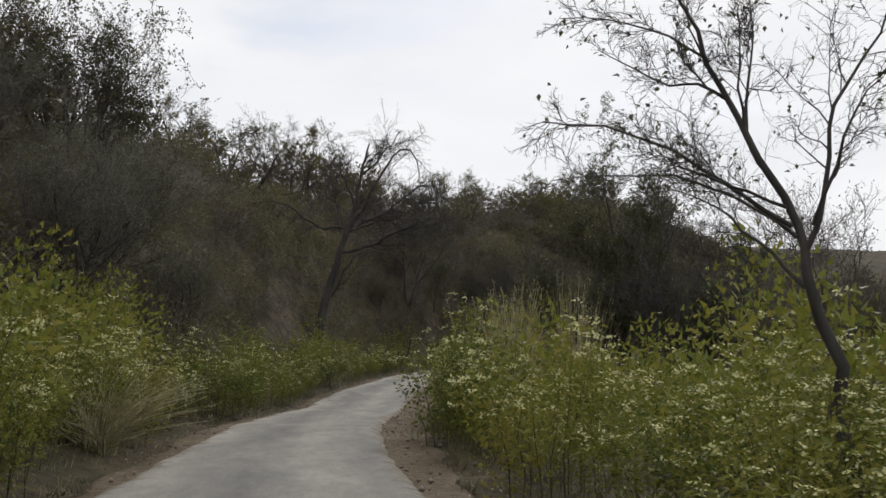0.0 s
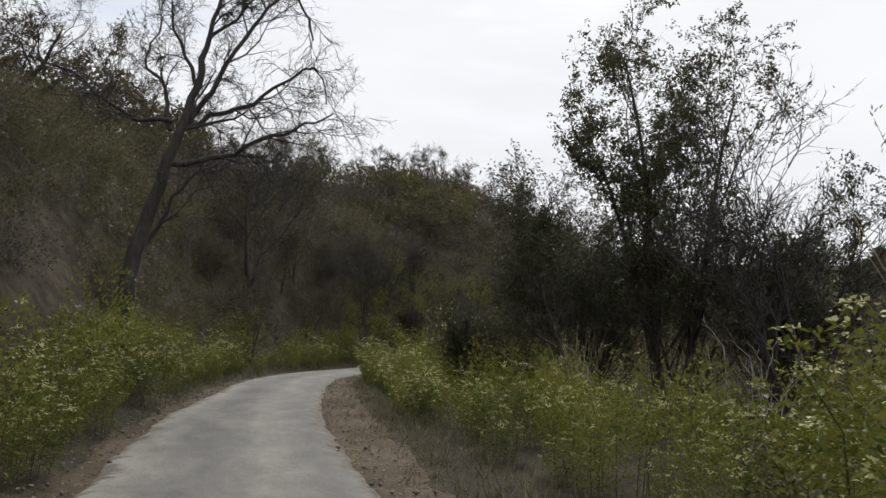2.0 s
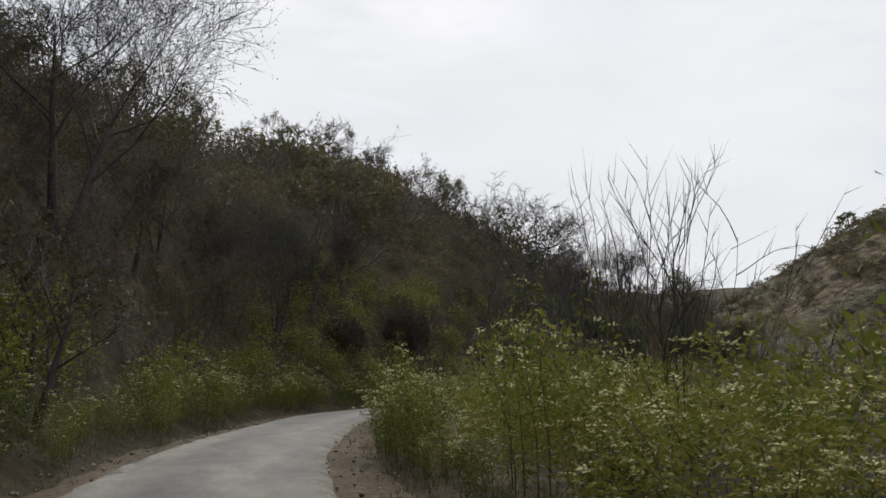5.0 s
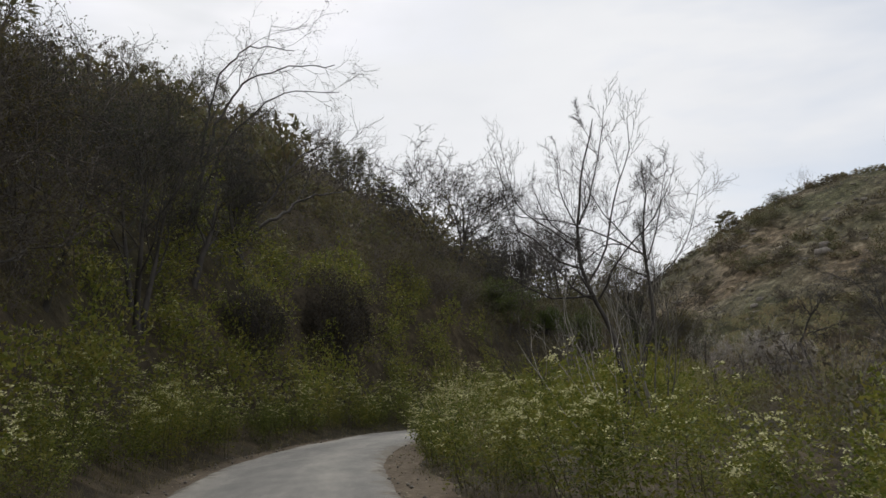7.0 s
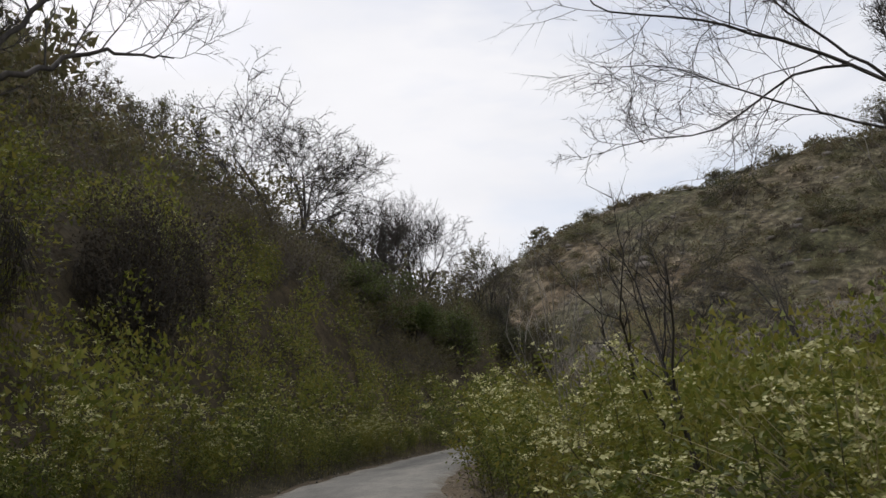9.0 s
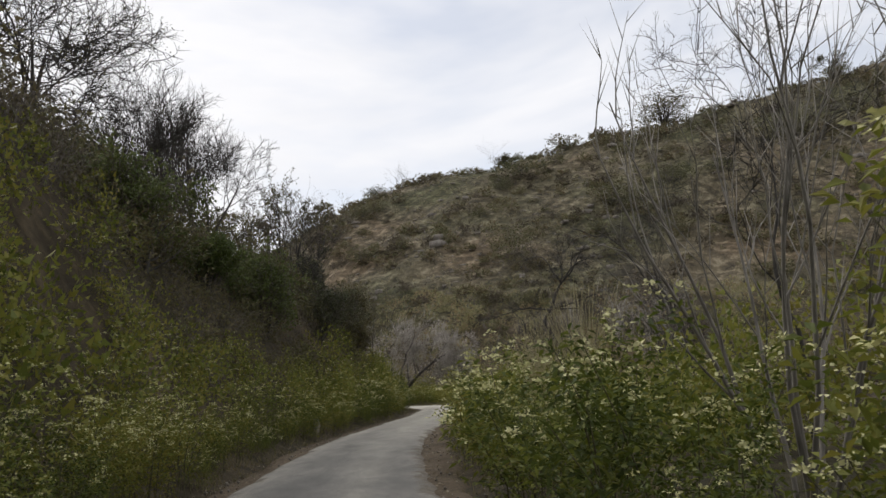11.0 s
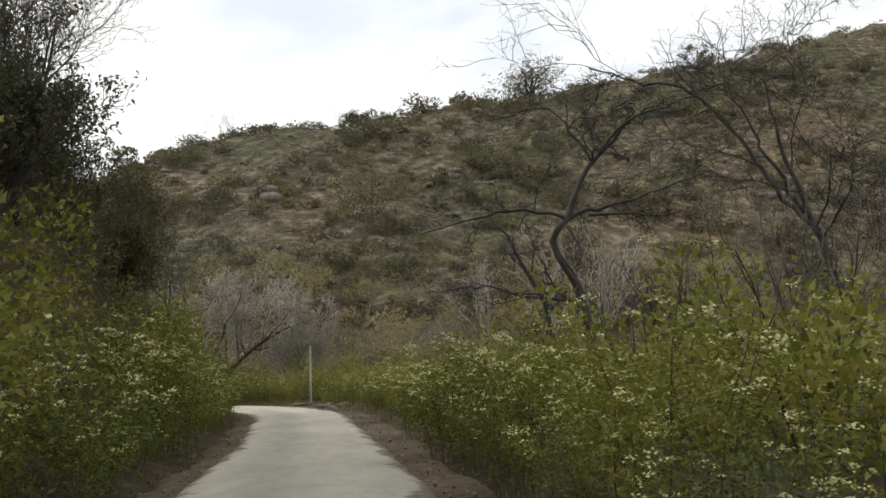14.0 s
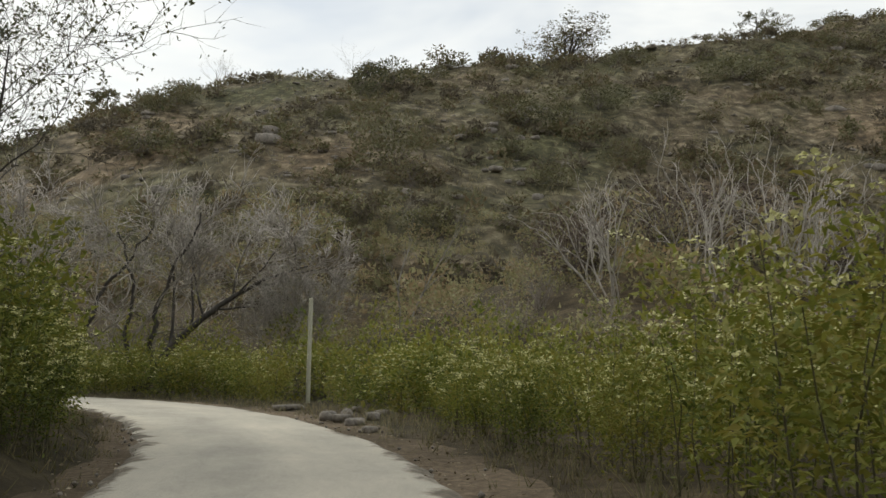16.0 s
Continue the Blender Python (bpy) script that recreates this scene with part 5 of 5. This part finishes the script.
    tree(27, "dead_tree", 54.1, 101.1, 2.6, dict(WIRY, kids=(4, 11, 7, 5), **{"from": (0.62, 0.25, 0.2, 0.1)}), "dead tree with a crooked black trunk and wiry spreading branches", r=0.19,
         trunk=((0, 0, -0.2), (0.05, -0.74, 1.57), (0.05, -0.72, 2.65), (0.03, -0.44, 3.77), (0.00, -0.01, 4.66), (0.03, -0.43, 5.19), (0.06, -0.78, 6.15), (0.09, -1.31, 6.79), (0.13, -1.78, 7.20), (0.16, -2.27, 7.97)), twig=M_BARK,
         limbs=((0.060, ((0.03, -0.43, 5.19), (-0.25, -0.03, 5.40), (-0.57, 1.02, 5.59), (-0.90, 2.09, 5.48), (-1.23, 3.16, 5.35))), (0.065, ((0.03, -0.43, 5.19), (0.27, -0.98, 5.31), (0.51, -1.52, 5.42), (0.78, -2.53, 5.78), (1.05, -3.52, 5.91))), (0.050, ((0.07, -0.98, 5.26), (-0.25, -2.11, 5.11), (-0.59, -3.04, 4.87))), (0.050, ((0.06, -0.78, 6.15), (0.25, -1.23, 7.09), (0.42, -1.20, 8.25), (0.62, -1.70, 8.88))), (0.050, ((0.04, -0.54, 3.10), (0.16, 0.59, 3.42), (0.28, 1.73, 3.75), (0.44, 2.24, 3.79), (0.54, 3.75, 3.82))), (0.050, ((0.04, -0.54, 3.10), (-0.24, -0.10, 3.32), (-0.51, 0.14, 4.18))), (0.040, ((-0.07, -0.42, 5.00), (-0.19, -0.85, 4.26), (-0.36, -0.56, 3.71))), (0.050, ((0.09, -1.31, 6.79), (-0.05, -2.11, 7.44), (-0.18, -3.16, 7.68), (-0.31, -4.15, 7.91))), (0.050, ((0.08, -1.14, 6.69), (0.26, -0.41, 8.20), (0.43, 0.52, 8.55), (0.58, 1.78, 8.29))), (0.040, ((0.13, -1.78, 7.20), (0.38, -1.86, 8.13), (0.70, -2.78, 8.59))),))
    tree(28, "dead_tree", 53.5, 101.8, 2.6, dict(WIRY, kids=(6, 8, 6, 4)), "dead grey-brown stem leaning beside the crooked tree", r=0.13,
         trunk=((0, 0, -0.2), (0.07, -0.55, 2.40), (0.05, -0.45, 3.16), (0.00, -0.02, 3.95), (-0.04, 0.36, 4.76), (-0.09, 0.77, 5.25)), twig=M_BARK,
         limbs=((0.040, ((0.03, -0.21, 3.61), (0.23, -0.24, 4.42), (0.41, -0.05, 5.16))),))
    arching = dict(VASE, kids=(9, 8, 7, 5), ang=(50, 44, 40, 40), least=0.026, ratio=(0.6, 0.62, 0.62, 0.6), **{"from": (0.25, 0.2, 0.2, 0.2)})
    tree(29, "bare_tree", 76.8, 126.6, 6.6, arching, "grey bare tree with wide arching low branches", r=0.2, bark=M_BARK, twig=M_GREYTWIG,
         trunk=((0, 0, -0.3), (0.4, -1.3, 1.9), (0.9, -2.8, 3.3), (1.4, -4.4, 4.3), (1.8, -6.0, 4.8)), limbs=((0.12, ((0.2, -0.6, 0.9), (0.3, -0.7, 3.0), (0.4, -1.4, 5.0), (0.3, -2.6, 6.6))), (0.11, ((0, 0, 0), (-0.3, 0.4, 2.0), (-0.2, 0.6, 4.2), (-0.4, 1.4, 6.2)))))
    tree(30, "bare_tree", 75.8, 129.4, 6.6, arching, "grey bare tree with wide arching low branches", r=0.18, bark=M_BARK, twig=M_GREYTWIG,
         trunk=((0, 0, -0.3), (-0.3, 0.8, 1.8), (-0.6, 1.7, 3.6), (-0.8, 2.1, 5.8)), limbs=((0.12, ((0, 0, 0.2), (0.3, -0.8, 2.4), (0.6, -1.5, 4.4), (0.9, -3.0, 6.2))), (0.11, ((-0.2, 0.4, 1.0), (-0.8, 2.6, 2.6), (-1.2, 4.4, 3.6)))))
    for k, (x, y, h) in enumerate(((79.5, 109.5, 4.4), (82.5, 110.5, 4.0), (84.5, 107.0, 4.8), (81.0, 106.0, 4.8), (86.5, 103.5, 5.0), (78.5, 103.0, 4.6), (83, 103, 4.8))):
        tree(40 + k, "bare_shrub", x, y, h, dict(WAND, kids=(4, 4), least=0.02, wig=(0.2, 0.25, 0.25), tip=0.4), "tall bare shrub with pale crooked stems above the thicket", "shrub", r=0.04, stems=6, bark=M_PALESTEM, twig=M_PALESTEM, group="pale bare shrubs by the bend")
    for k, (x, y, h) in enumerate(((36.5, 92.5, 3.2), (40, 95.0, 3.0), (44.5, 96.5, 3.2), (48, 98.5, 3.0), (38.5, 90.0, 3.6))):
        tree(60 + k, "bare_shrub", x, y, h, dict(WAND, kids=(7, 5)), "brown bare shrub of thin crooked stems", "shrub", r=0.03, stems=8, group="brown bare shrubs behind the verge")
    tree(70, "bare_shrub", 80.5, 117.5, 5.0, WAND, "small pale dead tree beyond the bend", "shrub", r=0.05, stems=2, bark=M_GREYBARK, twig=M_GREYBARK)


M_GREYTWIG = bark_mat("grey_twig", (0.2, 0.18, 0.158), (0.42, 0.385, 0.345))
M_GREEN = foliage_mat("bank_tree_leaf", [(0.2, (0.036, 0.056, 0.016)), (0.6, (0.085, 0.115, 0.03)), (0.95, (0.14, 0.155, 0.045))], 0.35, 0.45)
M_OLIVE = foliage_mat("olive_leaf", [(0.2, (0.05, 0.05, 0.015)), (0.6, (0.095, 0.083, 0.026)), (0.95, (0.14, 0.112, 0.042))], 0.35, 0.5)
M_FEATHER = foliage_mat("feathery_leaf", [(0.2, (0.045, 0.055, 0.035)), (0.6, (0.09, 0.105, 0.07)), (0.95, (0.15, 0.165, 0.12))], 0.3, 0.6)
build_trees()


def build_crest_trees():
    """Small trees along the skyline of the near hill, and the few on the dry hill's crest."""
    rng = np.random.RandomState(77)
    made = []
    for k in range(5):
        form = dict(FLAT if k % 2 else VASE, kids=(4, 4, 4, 3), seg=(3, 2, 2, 1, 1), least=0.014)
        made.append(tree(100 + k, "crest_tree", -10, 90, 4.2, form, "small half-bare tree on the skyline of the slope", r=0.09, stems=2, leafy=(1300, 0.11, 0.055, M_DRY if k % 2 else M_SCRUB), group="trees along the skyline"))
    spots = [(-0.4, 106, 1.0), (12.3, 121.6, 1.15), (17, 126, 1.1), (22.6, 128, 0.9), (24.5, 124.7, 0.95)]
    walk_line = spline([(-17, 48), (-15, 62), (-12, 75), (-9, 88), (0, 106), (13, 122), (24, 125), (31, 117), (41, 115), (51, 120), (60, 128)], 1.0)
    for q in walk_line[::3]:
        for _ in range(3):
            if rng.uniform() < 0.62:
                spots.append((q[0] + rng.normal() * 1.6, q[1] + rng.normal() * 1.6, rng.uniform(0.75, 1.35)))
    bank_line = spline([(-7.5, 58), (-6.5, 66), (-4, 76), (-1, 82)], 1.0)
    for q in bank_line[::3]:
        spots.append((q[0] + rng.normal() * 1.8, q[1] + rng.normal() * 1.8, rng.uniform(0.7, 1.15)))
    for k, (x, y, size) in enumerate(spots):
        m = pose(x, y, float(land(x, y)[0]) - 0.15, 0, 0, rng.uniform(0, 360))
        ob = made[k % 5]
        if k < 5:
            ob.matrix_basis = m
        else:
            ob = copy_thing(ob, m)
        ob.scale = (size, size, size * rng.uniform(0.85, 1.15))
    full = dict(VASE, seg=(3, 3, 2, 1), kids=(8, 6, 5), ang=(48, 44, 44), ratio=(0.62, 0.55, 0.5), up=(0.05, 0.04, 0.02, 0.0), **{"from": (0.15, 0.15, 0.15)})
    broad = dict(full, flat=0.5, up=(0.05, 0.0, 0.0, 0.0), **{"from": (0.55, 0.2, 0.15)})
    bare = dict(THIN, seg=(3, 3, 2, 1), kids=(6, 5, 4))
    for k, (x, y, h, r, stems, form, n) in enumerate(((151.6, 192.6, 9.5, 0.22, 1, broad, 2600), (164.6, 189.6, 7.2, 0.12, 5, full, 2200), (162.6, 186.0, 6.0, 0.1, 5, full, 1400), (164.5, 181.5, 7.6, 0.1, 3, bare, 0),
                                                      (174.6, 161.4, 8.0, 0.09, 1, bare, 0), (172.5, 158.0, 4.4, 0.1, 5, full, 1600), (195.6, 128.2, 12.0, 0.16, 7, full, 4600), (191.5, 131.5, 4.4, 0.08, 3, bare, 60),
                                                      (218.6, 93.4, 10.5, 0.24, 2, broad, 3400), (228, 78, 5.0, 0.1, 4, full, 1200))):
        ob = tree(120 + k, "hill_tree", x, y, h, form, "thin bare sapling on the dry hill's crest" if n < 100 else "flat-topped dark green tree on the dry hill's crest" if form is broad else "round dark green tree on the dry hill's crest", r=r, stems=stems,
             leafy=(n, 0.26, 0.15, M_SCRUB) if n else None)
        if form is full:
            ob.scale = (1.55, 1.55, 0.82)


build_crest_trees()

# ---------------------------------------------------------------- vine-covered thicket on the bank, grass, litter, stones


def build_vine_mass():
    for seed, x, y, r, h, n in ((201, 11.2, 88.6, 1.55, 3.4, 8500), (202, 6.4, 83.4, 1.2, 2.3, 2600)):
        rng = np.random.RandomState(seed)
        root = new("vine_covered_bush")
        lv, tv = clump(rng, r, h, n, 0.075, 120)
        q = unit(rng.normal(size=(900, 3)) * (1, 1, 0.6)) * (r * 0.85, r * 0.85, h * 0.42) + (0, 0, h * 0.55)
        hang = spikes(rng, q, q + rng.normal(size=(900, 3)) * (0.25, 0.25, 0.1) - (0, 0, 1) * rng.uniform(0.4, 1.1, (900, 1)), 0.006)
        tagged(part("foliage", mesh_of("foliage", *lv, M_VINE), root, "dark withered leaves"), kind="stuff")
        tagged(part("vine", mesh_of("vine", *joined([tv, hang]), M_BARK), root, "dark hanging stems"), kind="stuff")
        root.location = (x, y, float(land(x, y)[0]) - 0.3)
        tagged(root, "dark mound of bush smothered in hanging dry vines", "bush")


M_VINE = foliage_mat("dark_vine", [(0.2, (0.034, 0.029, 0.024)), (0.6, (0.066, 0.054, 0.042)), (0.95, (0.10, 0.082, 0.058))], 0.25, 0.8)
build_vine_mass()


def build_withered_bushes():
    for seed, x, y, r, h in ((211, 87.0, 108.0, 2.8, 3.4), (212, 85.0, 111.5, 2.4, 3.0), (213, 89.5, 104.5, 2.8, 3.4), (214, 84.0, 101.0, 2.4, 2.8)):
        rng = np.random.RandomState(seed)
        root = new("withered_bush")
        lv, tv = clump(rng, r, h, 2600, 0.13, 90)
        tagged(part("foliage", mesh_of("foliage", *lv, M_PLUM), root, "withered purplish brown leaves"), kind="stuff")
        tagged(part("branch", mesh_of("branch", *tv, M_TWIG), root, "thin dark twigs"), kind="stuff")
        root.location = (x, y, float(land(x, y)[0]) - 0.3)
        tagged(root, "broad purplish brown withered bush on the knoll", "bush", "withered bushes on the knoll")


M_PLUM = foliage_mat("plum_leaf", [(0.2, (0.04, 0.03, 0.026)), (0.6, (0.075, 0.056, 0.046)), (0.95, (0.11, 0.085, 0.065))], 0.2, 0.8)
build_withered_bushes()


def tuft_arrays(rng, n, tall, spread, r=0.006, bend=0.35):
    """Arching grass blades in three lengths each."""
    a, e = rng.uniform(0, 6.28, n), rng.uniform(0.1, 1, n)
    out = np.stack([np.cos(a), np.sin(a), 0 * a], 1)
    h = tall * rng.uniform(0.3, 1, n)
    tilt = rng.normal(size=(n, 3)) * (0.09, 0.09, 0) * tall
    base = out * (0.12 * spread * e)[:, None] + rng.normal(size=(n, 3)) * (0.06, 0.06, 0)
    lines = []
    for k in range(n):
        t = np.linspace(0, 1, 5)[:, None]
        p = base[k] + out[k] * spread * e[k] * (t**2) * bend * 2 + np.array([0, 0, h[k]]) * (t - 0.28 * bend * e[k] * t**3)
        p += tilt[k] * t + rng.normal(size=(5, 3)) * 0.025
        lines.append((p, np.linspace(r, r * 0.25, 5)))
    ends = np.array([q[0][-1] for q in lines])
    pick = ends[rng.uniform(size=n) < 0.5].repeat(5, 0)
    plume = pick + rng.normal(size=pick.shape) * (0.015, 0.015, 0.05)
    return tubes(lines, 3), leaves(rng, plume, rng.normal(size=pick.shape) * (0.4, 0.4, 0.2) + (0, 0, 1), 0.05, 0.012, 0.3)


def build_grass():
    rng = np.random.RandomState(31)
    for x, y, n, tall, spread, bend in ((-2.75, 14.2, 260, 1.15, 0.9, 0.8), (-3.6, 17.0, 200, 1.1, 0.8, 0.8), (2.0, 22.0, 220, 2.9, 0.9, 0.2), (2.8, 23.6, 200, 3.1, 0.9, 0.2), (1.7, 20.4, 200, 2.7, 0.9, 0.25), (2.3, 18.4, 180, 2.8, 0.8, 0.2), (3.4, 20.2, 160, 3.4, 0.8, 0.15),
                                        (4.0, 21.6, 120, 3.0, 0.8, 0.2), (7.0, 71.5, 150, 1.9, 0.9, 0.4), (8.0, 73.3, 130, 1.4, 1.0, 0.5), (32.4, 92.0, 150, 2.6, 1.0, 0.3),
                                        (34.0, 92.6, 160, 2.5, 1.0, 0.35), (30.7, 90.2, 150, 3.0, 1.1, 0.3), (35.6, 93.3, 130, 2.4, 1.0, 0.35), (28.6, 89.2, 120, 2.8, 1.1, 0.35), (1.6, 57.0, 50, 0.8, 0.6, 0.4), (4.1, 36.0, 90, 2.2, 0.8, 0.3),
                                        (38.2, 94.6, 120, 2.0, 0.9, 0.35)):
        root = new("dry_grass_tuft")
        blades, plumes = tuft_arrays(rng, n, tall * (1.2 if x > 20 else 1.0), spread, 0.009 if x > 20 else 0.007, bend)
        tagged(part("blade", mesh_of("blade", *blades, M_STRAW), root), kind="stuff")
        tagged(part("seed_head", mesh_of("seed_head", *plumes, M_STRAW), root, "pale feathery seed heads"), kind="stuff")
        root.location = (x, y, float(land(x, y)[0]) - 0.05)
        tagged(root, "tall tuft of dry straw-coloured grass among the shrubs", "grass", "dry grass tufts by the track")
    # short grass and fallen leaves on the verges
    s = rng.uniform(2, 178, 11000)
    d = np.where(rng.uniform(size=11000) < 0.5, -1, 1) * (1.5 + 1.9 * rng.beta(1.6, 1.1, 11000))
    i = np.searchsorted(ROAD_S, s)
    q = ROAD[i] + ROAD_R[i] * d[:, None]
    base = np.stack([q[:, 0], q[:, 1], land(q[:, 0], q[:, 1]) - 0.03], 1)
    base[:, 2] = np.maximum(base[:, 2], ROAD_Z[i] - 0.03)
    tall = rng.uniform(0.08, 0.34, 11000) * np.clip((np.abs(d) - 1.3) / 1.2, 0.3, 1)
    base, tall = np.repeat(base, 4, 0) + rng.normal(size=(44000, 3)) * (0.05, 0.05, 0), np.repeat(tall, 4)[:, None]
    stuff("verge_grass", spikes(rng, base, base + rng.normal(size=(44000, 3)) * (0.4, 0.4, 0.1) * tall + (0, 0, 1) * tall, 0.007), M_VERGEGRASS, "short dull green and dry grass on the verges", "grass")
    n = 7000
    s = rng.uniform(2, 178, n)
    s = np.where(rng.uniform(size=n) < 0.25, rng.uniform(22, 46, n), s)
    d = np.where(rng.uniform(size=n) < 0.42, -1, 1) * (1.35 + np.abs(rng.normal(size=n)) * 0.7)
    i = np.searchsorted(ROAD_S, s)
    q = ROAD[i] + ROAD_R[i] * d[:, None]
    z = np.maximum(land(q[:, 0], q[:, 1]), ROAD_Z[i] + 0.012) + 0.015
    c = np.stack([q[:, 0], q[:, 1], z], 1)
    way = rng.normal(size=(n, 3)) * (1, 1, 0.15)
    stuff("fallen_leaves", leaves(rng, c, way, 0.055, 0.026, 0.1, 0.12), M_LITTER, "dry brown leaves fallen along the road's edges", "leaf litter")


M_VERGEGRASS = foliage_mat("verge_grass", [(0.2, (0.04, 0.045, 0.014)), (0.6, (0.10, 0.095, 0.035)), (0.95, (0.20, 0.16, 0.08))], 0.3, 0.6)
build_grass()


def stone_mesh(rng, a, b, c):
    v = BALL_V * (1 + 0.22 * np.sin(BALL_V @ rng.normal(size=(3, 3)) * 2.0 + rng.uniform(0, 6, 3)).sum(1, keepdims=True))
    v = np.clip(v, -0.8, 0.8) * (a, b, c)
    return mesh_of("stone", v, BALL_F, M_ROCK)


def build_stones():
    rng = np.random.RandomState(3)
    for x, y, a, b, c in ((65.6, 113.5, 0.25, 0.2, 0.15), (65.2, 113.0, 0.2, 0.16, 0.12), (64.6, 112.5, 0.22, 0.15, 0.1), (66.1, 113.3, 0.2, 0.15, 0.16), (65.7, 112.6, 0.2, 0.16, 0.12), (63.3, 111.7, 0.18, 0.14, 0.08),
                          (68.6, 115.9, 0.55, 0.25, 0.1), (66.9, 112.9, 0.22, 0.17, 0.1), (67.7, 113.8, 0.16, 0.14, 0.09)):
        ob = new("stone", stone_mesh(rng, a, b, c))
        ob.matrix_basis = pose(x, y, max(float(land(x, y)[0]), 0.2) + c * 0.45, 0, 0, rng.uniform(0, 360))
        tagged(ob, "pale grey rough stone lying on the dirt verge", "stone", "stones by the post")
    # grit along the road's edges
    out = []
    for k in range(900):
        s, side = rng.uniform(2, 150), rng.choice((-1, 1))
        i = int(np.searchsorted(ROAD_S, s))
        d = side * (1.35 + abs(rng.normal()) * 0.4)
        p = ROAD[i] + ROAD_R[i] * d
        r = rng.uniform(0.012, 0.045)
        v = np.array([(1, 0, 0), (-1, 0, 0), (0, 1, 0), (0, -1, 0), (0, 0, 0.8), (0, 0, -0.8)]) * r * rng.uniform(0.6, 1.2, (6, 3)) + (p[0], p[1], ROAD_Z[i] + 0.03)
        out.append((v, np.array([(0, 2, 4), (2, 1, 4), (1, 3, 4), (3, 0, 4), (2, 0, 5), (1, 2, 5), (3, 1, 5), (0, 3, 5)])))
    stuff("gravel", joined(out), M_ROCK, "loose grey grit along the crumbling road edge", "gravel")


build_stones()


def build_post():
    m, nodes, link, bsdf = material("weathered_post_paint")
    nz = nodes.new("ShaderNodeTexNoise")
    nz.inputs["Scale"].default_value, nz.inputs["Detail"].default_value = 14, 5
    r = ramp(nodes, [(0.35, (0.27, 0.265, 0.2)), (0.6, (0.44, 0.43, 0.34))])
    link(nz.outputs["Fac"], r.inputs["Fac"])
    link(r.outputs["Color"], bsdf.inputs["Base Color"])
    bsdf.inputs["Roughness"].default_value = 0.7
    root = new("marker_post")
    x, y = 71.7, 117.0
    pole = part("pole", mesh_of("pole", *tubes([(np.array([(0, 0, -0.3), (0.0, 0, 1.0), (0.02, 0.0, 2.0), (0.03, 0, 2.84)]), np.array([0.062, 0.06, 0.058, 0.058]))], 10), m, True), root)
    bm = bmesh.new()
    bmesh.ops.create_cone(bm, cap_ends=True, segments=10, radius1=0.066, radius2=0.045, depth=0.06, matrix=Matrix.Translation((0.03, 0, 2.86)))
    me = bpy.data.meshes.new("cap")
    bm.to_mesh(me)
    bm.free()
    me.materials.append(m)
    part("cap", me, root)
    root.location = (x, y, float(land(x, y)[0]))
    tagged(root, "slim weathered grey-green post standing behind the stones", "post")


build_post()


def build_rubbish():
    rng = np.random.RandomState(9)
    m, nodes, link, bsdf = material("crumpled_paper")
    bsdf.inputs["Base Color"].default_value = (0.72, 0.72, 0.7, 1)
    bsdf.inputs["Roughness"].default_value = 0.8
    for x, y, r in ((30.3, 92.4, 0.085), (29.0, 91.3, 0.05), (28.2, 91.2, 0.06)):
        v = BALL_V * rng.uniform(0.6, 1.25, (len(BALL_V), 1)) * (r, r * 0.7, r * 0.5)
        ob = new("paper_scrap", mesh_of("paper_scrap", v, BALL_F, m))
        ob.location = (x, y, float(land(x, y)[0]) + r * 0.4 + 0.02)
        tagged(ob, "crumpled white scrap of paper lying on the verge", "rubbish", "scraps on the verge")
    ob = new("pale_stone", mesh_of("pale_stone", np.clip(BALL_V * (1 + 0.1 * np.sin(BALL_V * 3)), -0.85, 0.85) * (0.2, 0.12, 0.32), BALL_F, M_ROCK, True))
    ob.matrix_basis = pose(32.9, 100.0, float(land(32.9, 100.0)[0]) + 0.2, 0, 8, 20)
    tagged(ob, "pale rounded stone half hidden under the roadside shrubs", "stone")


build_rubbish()
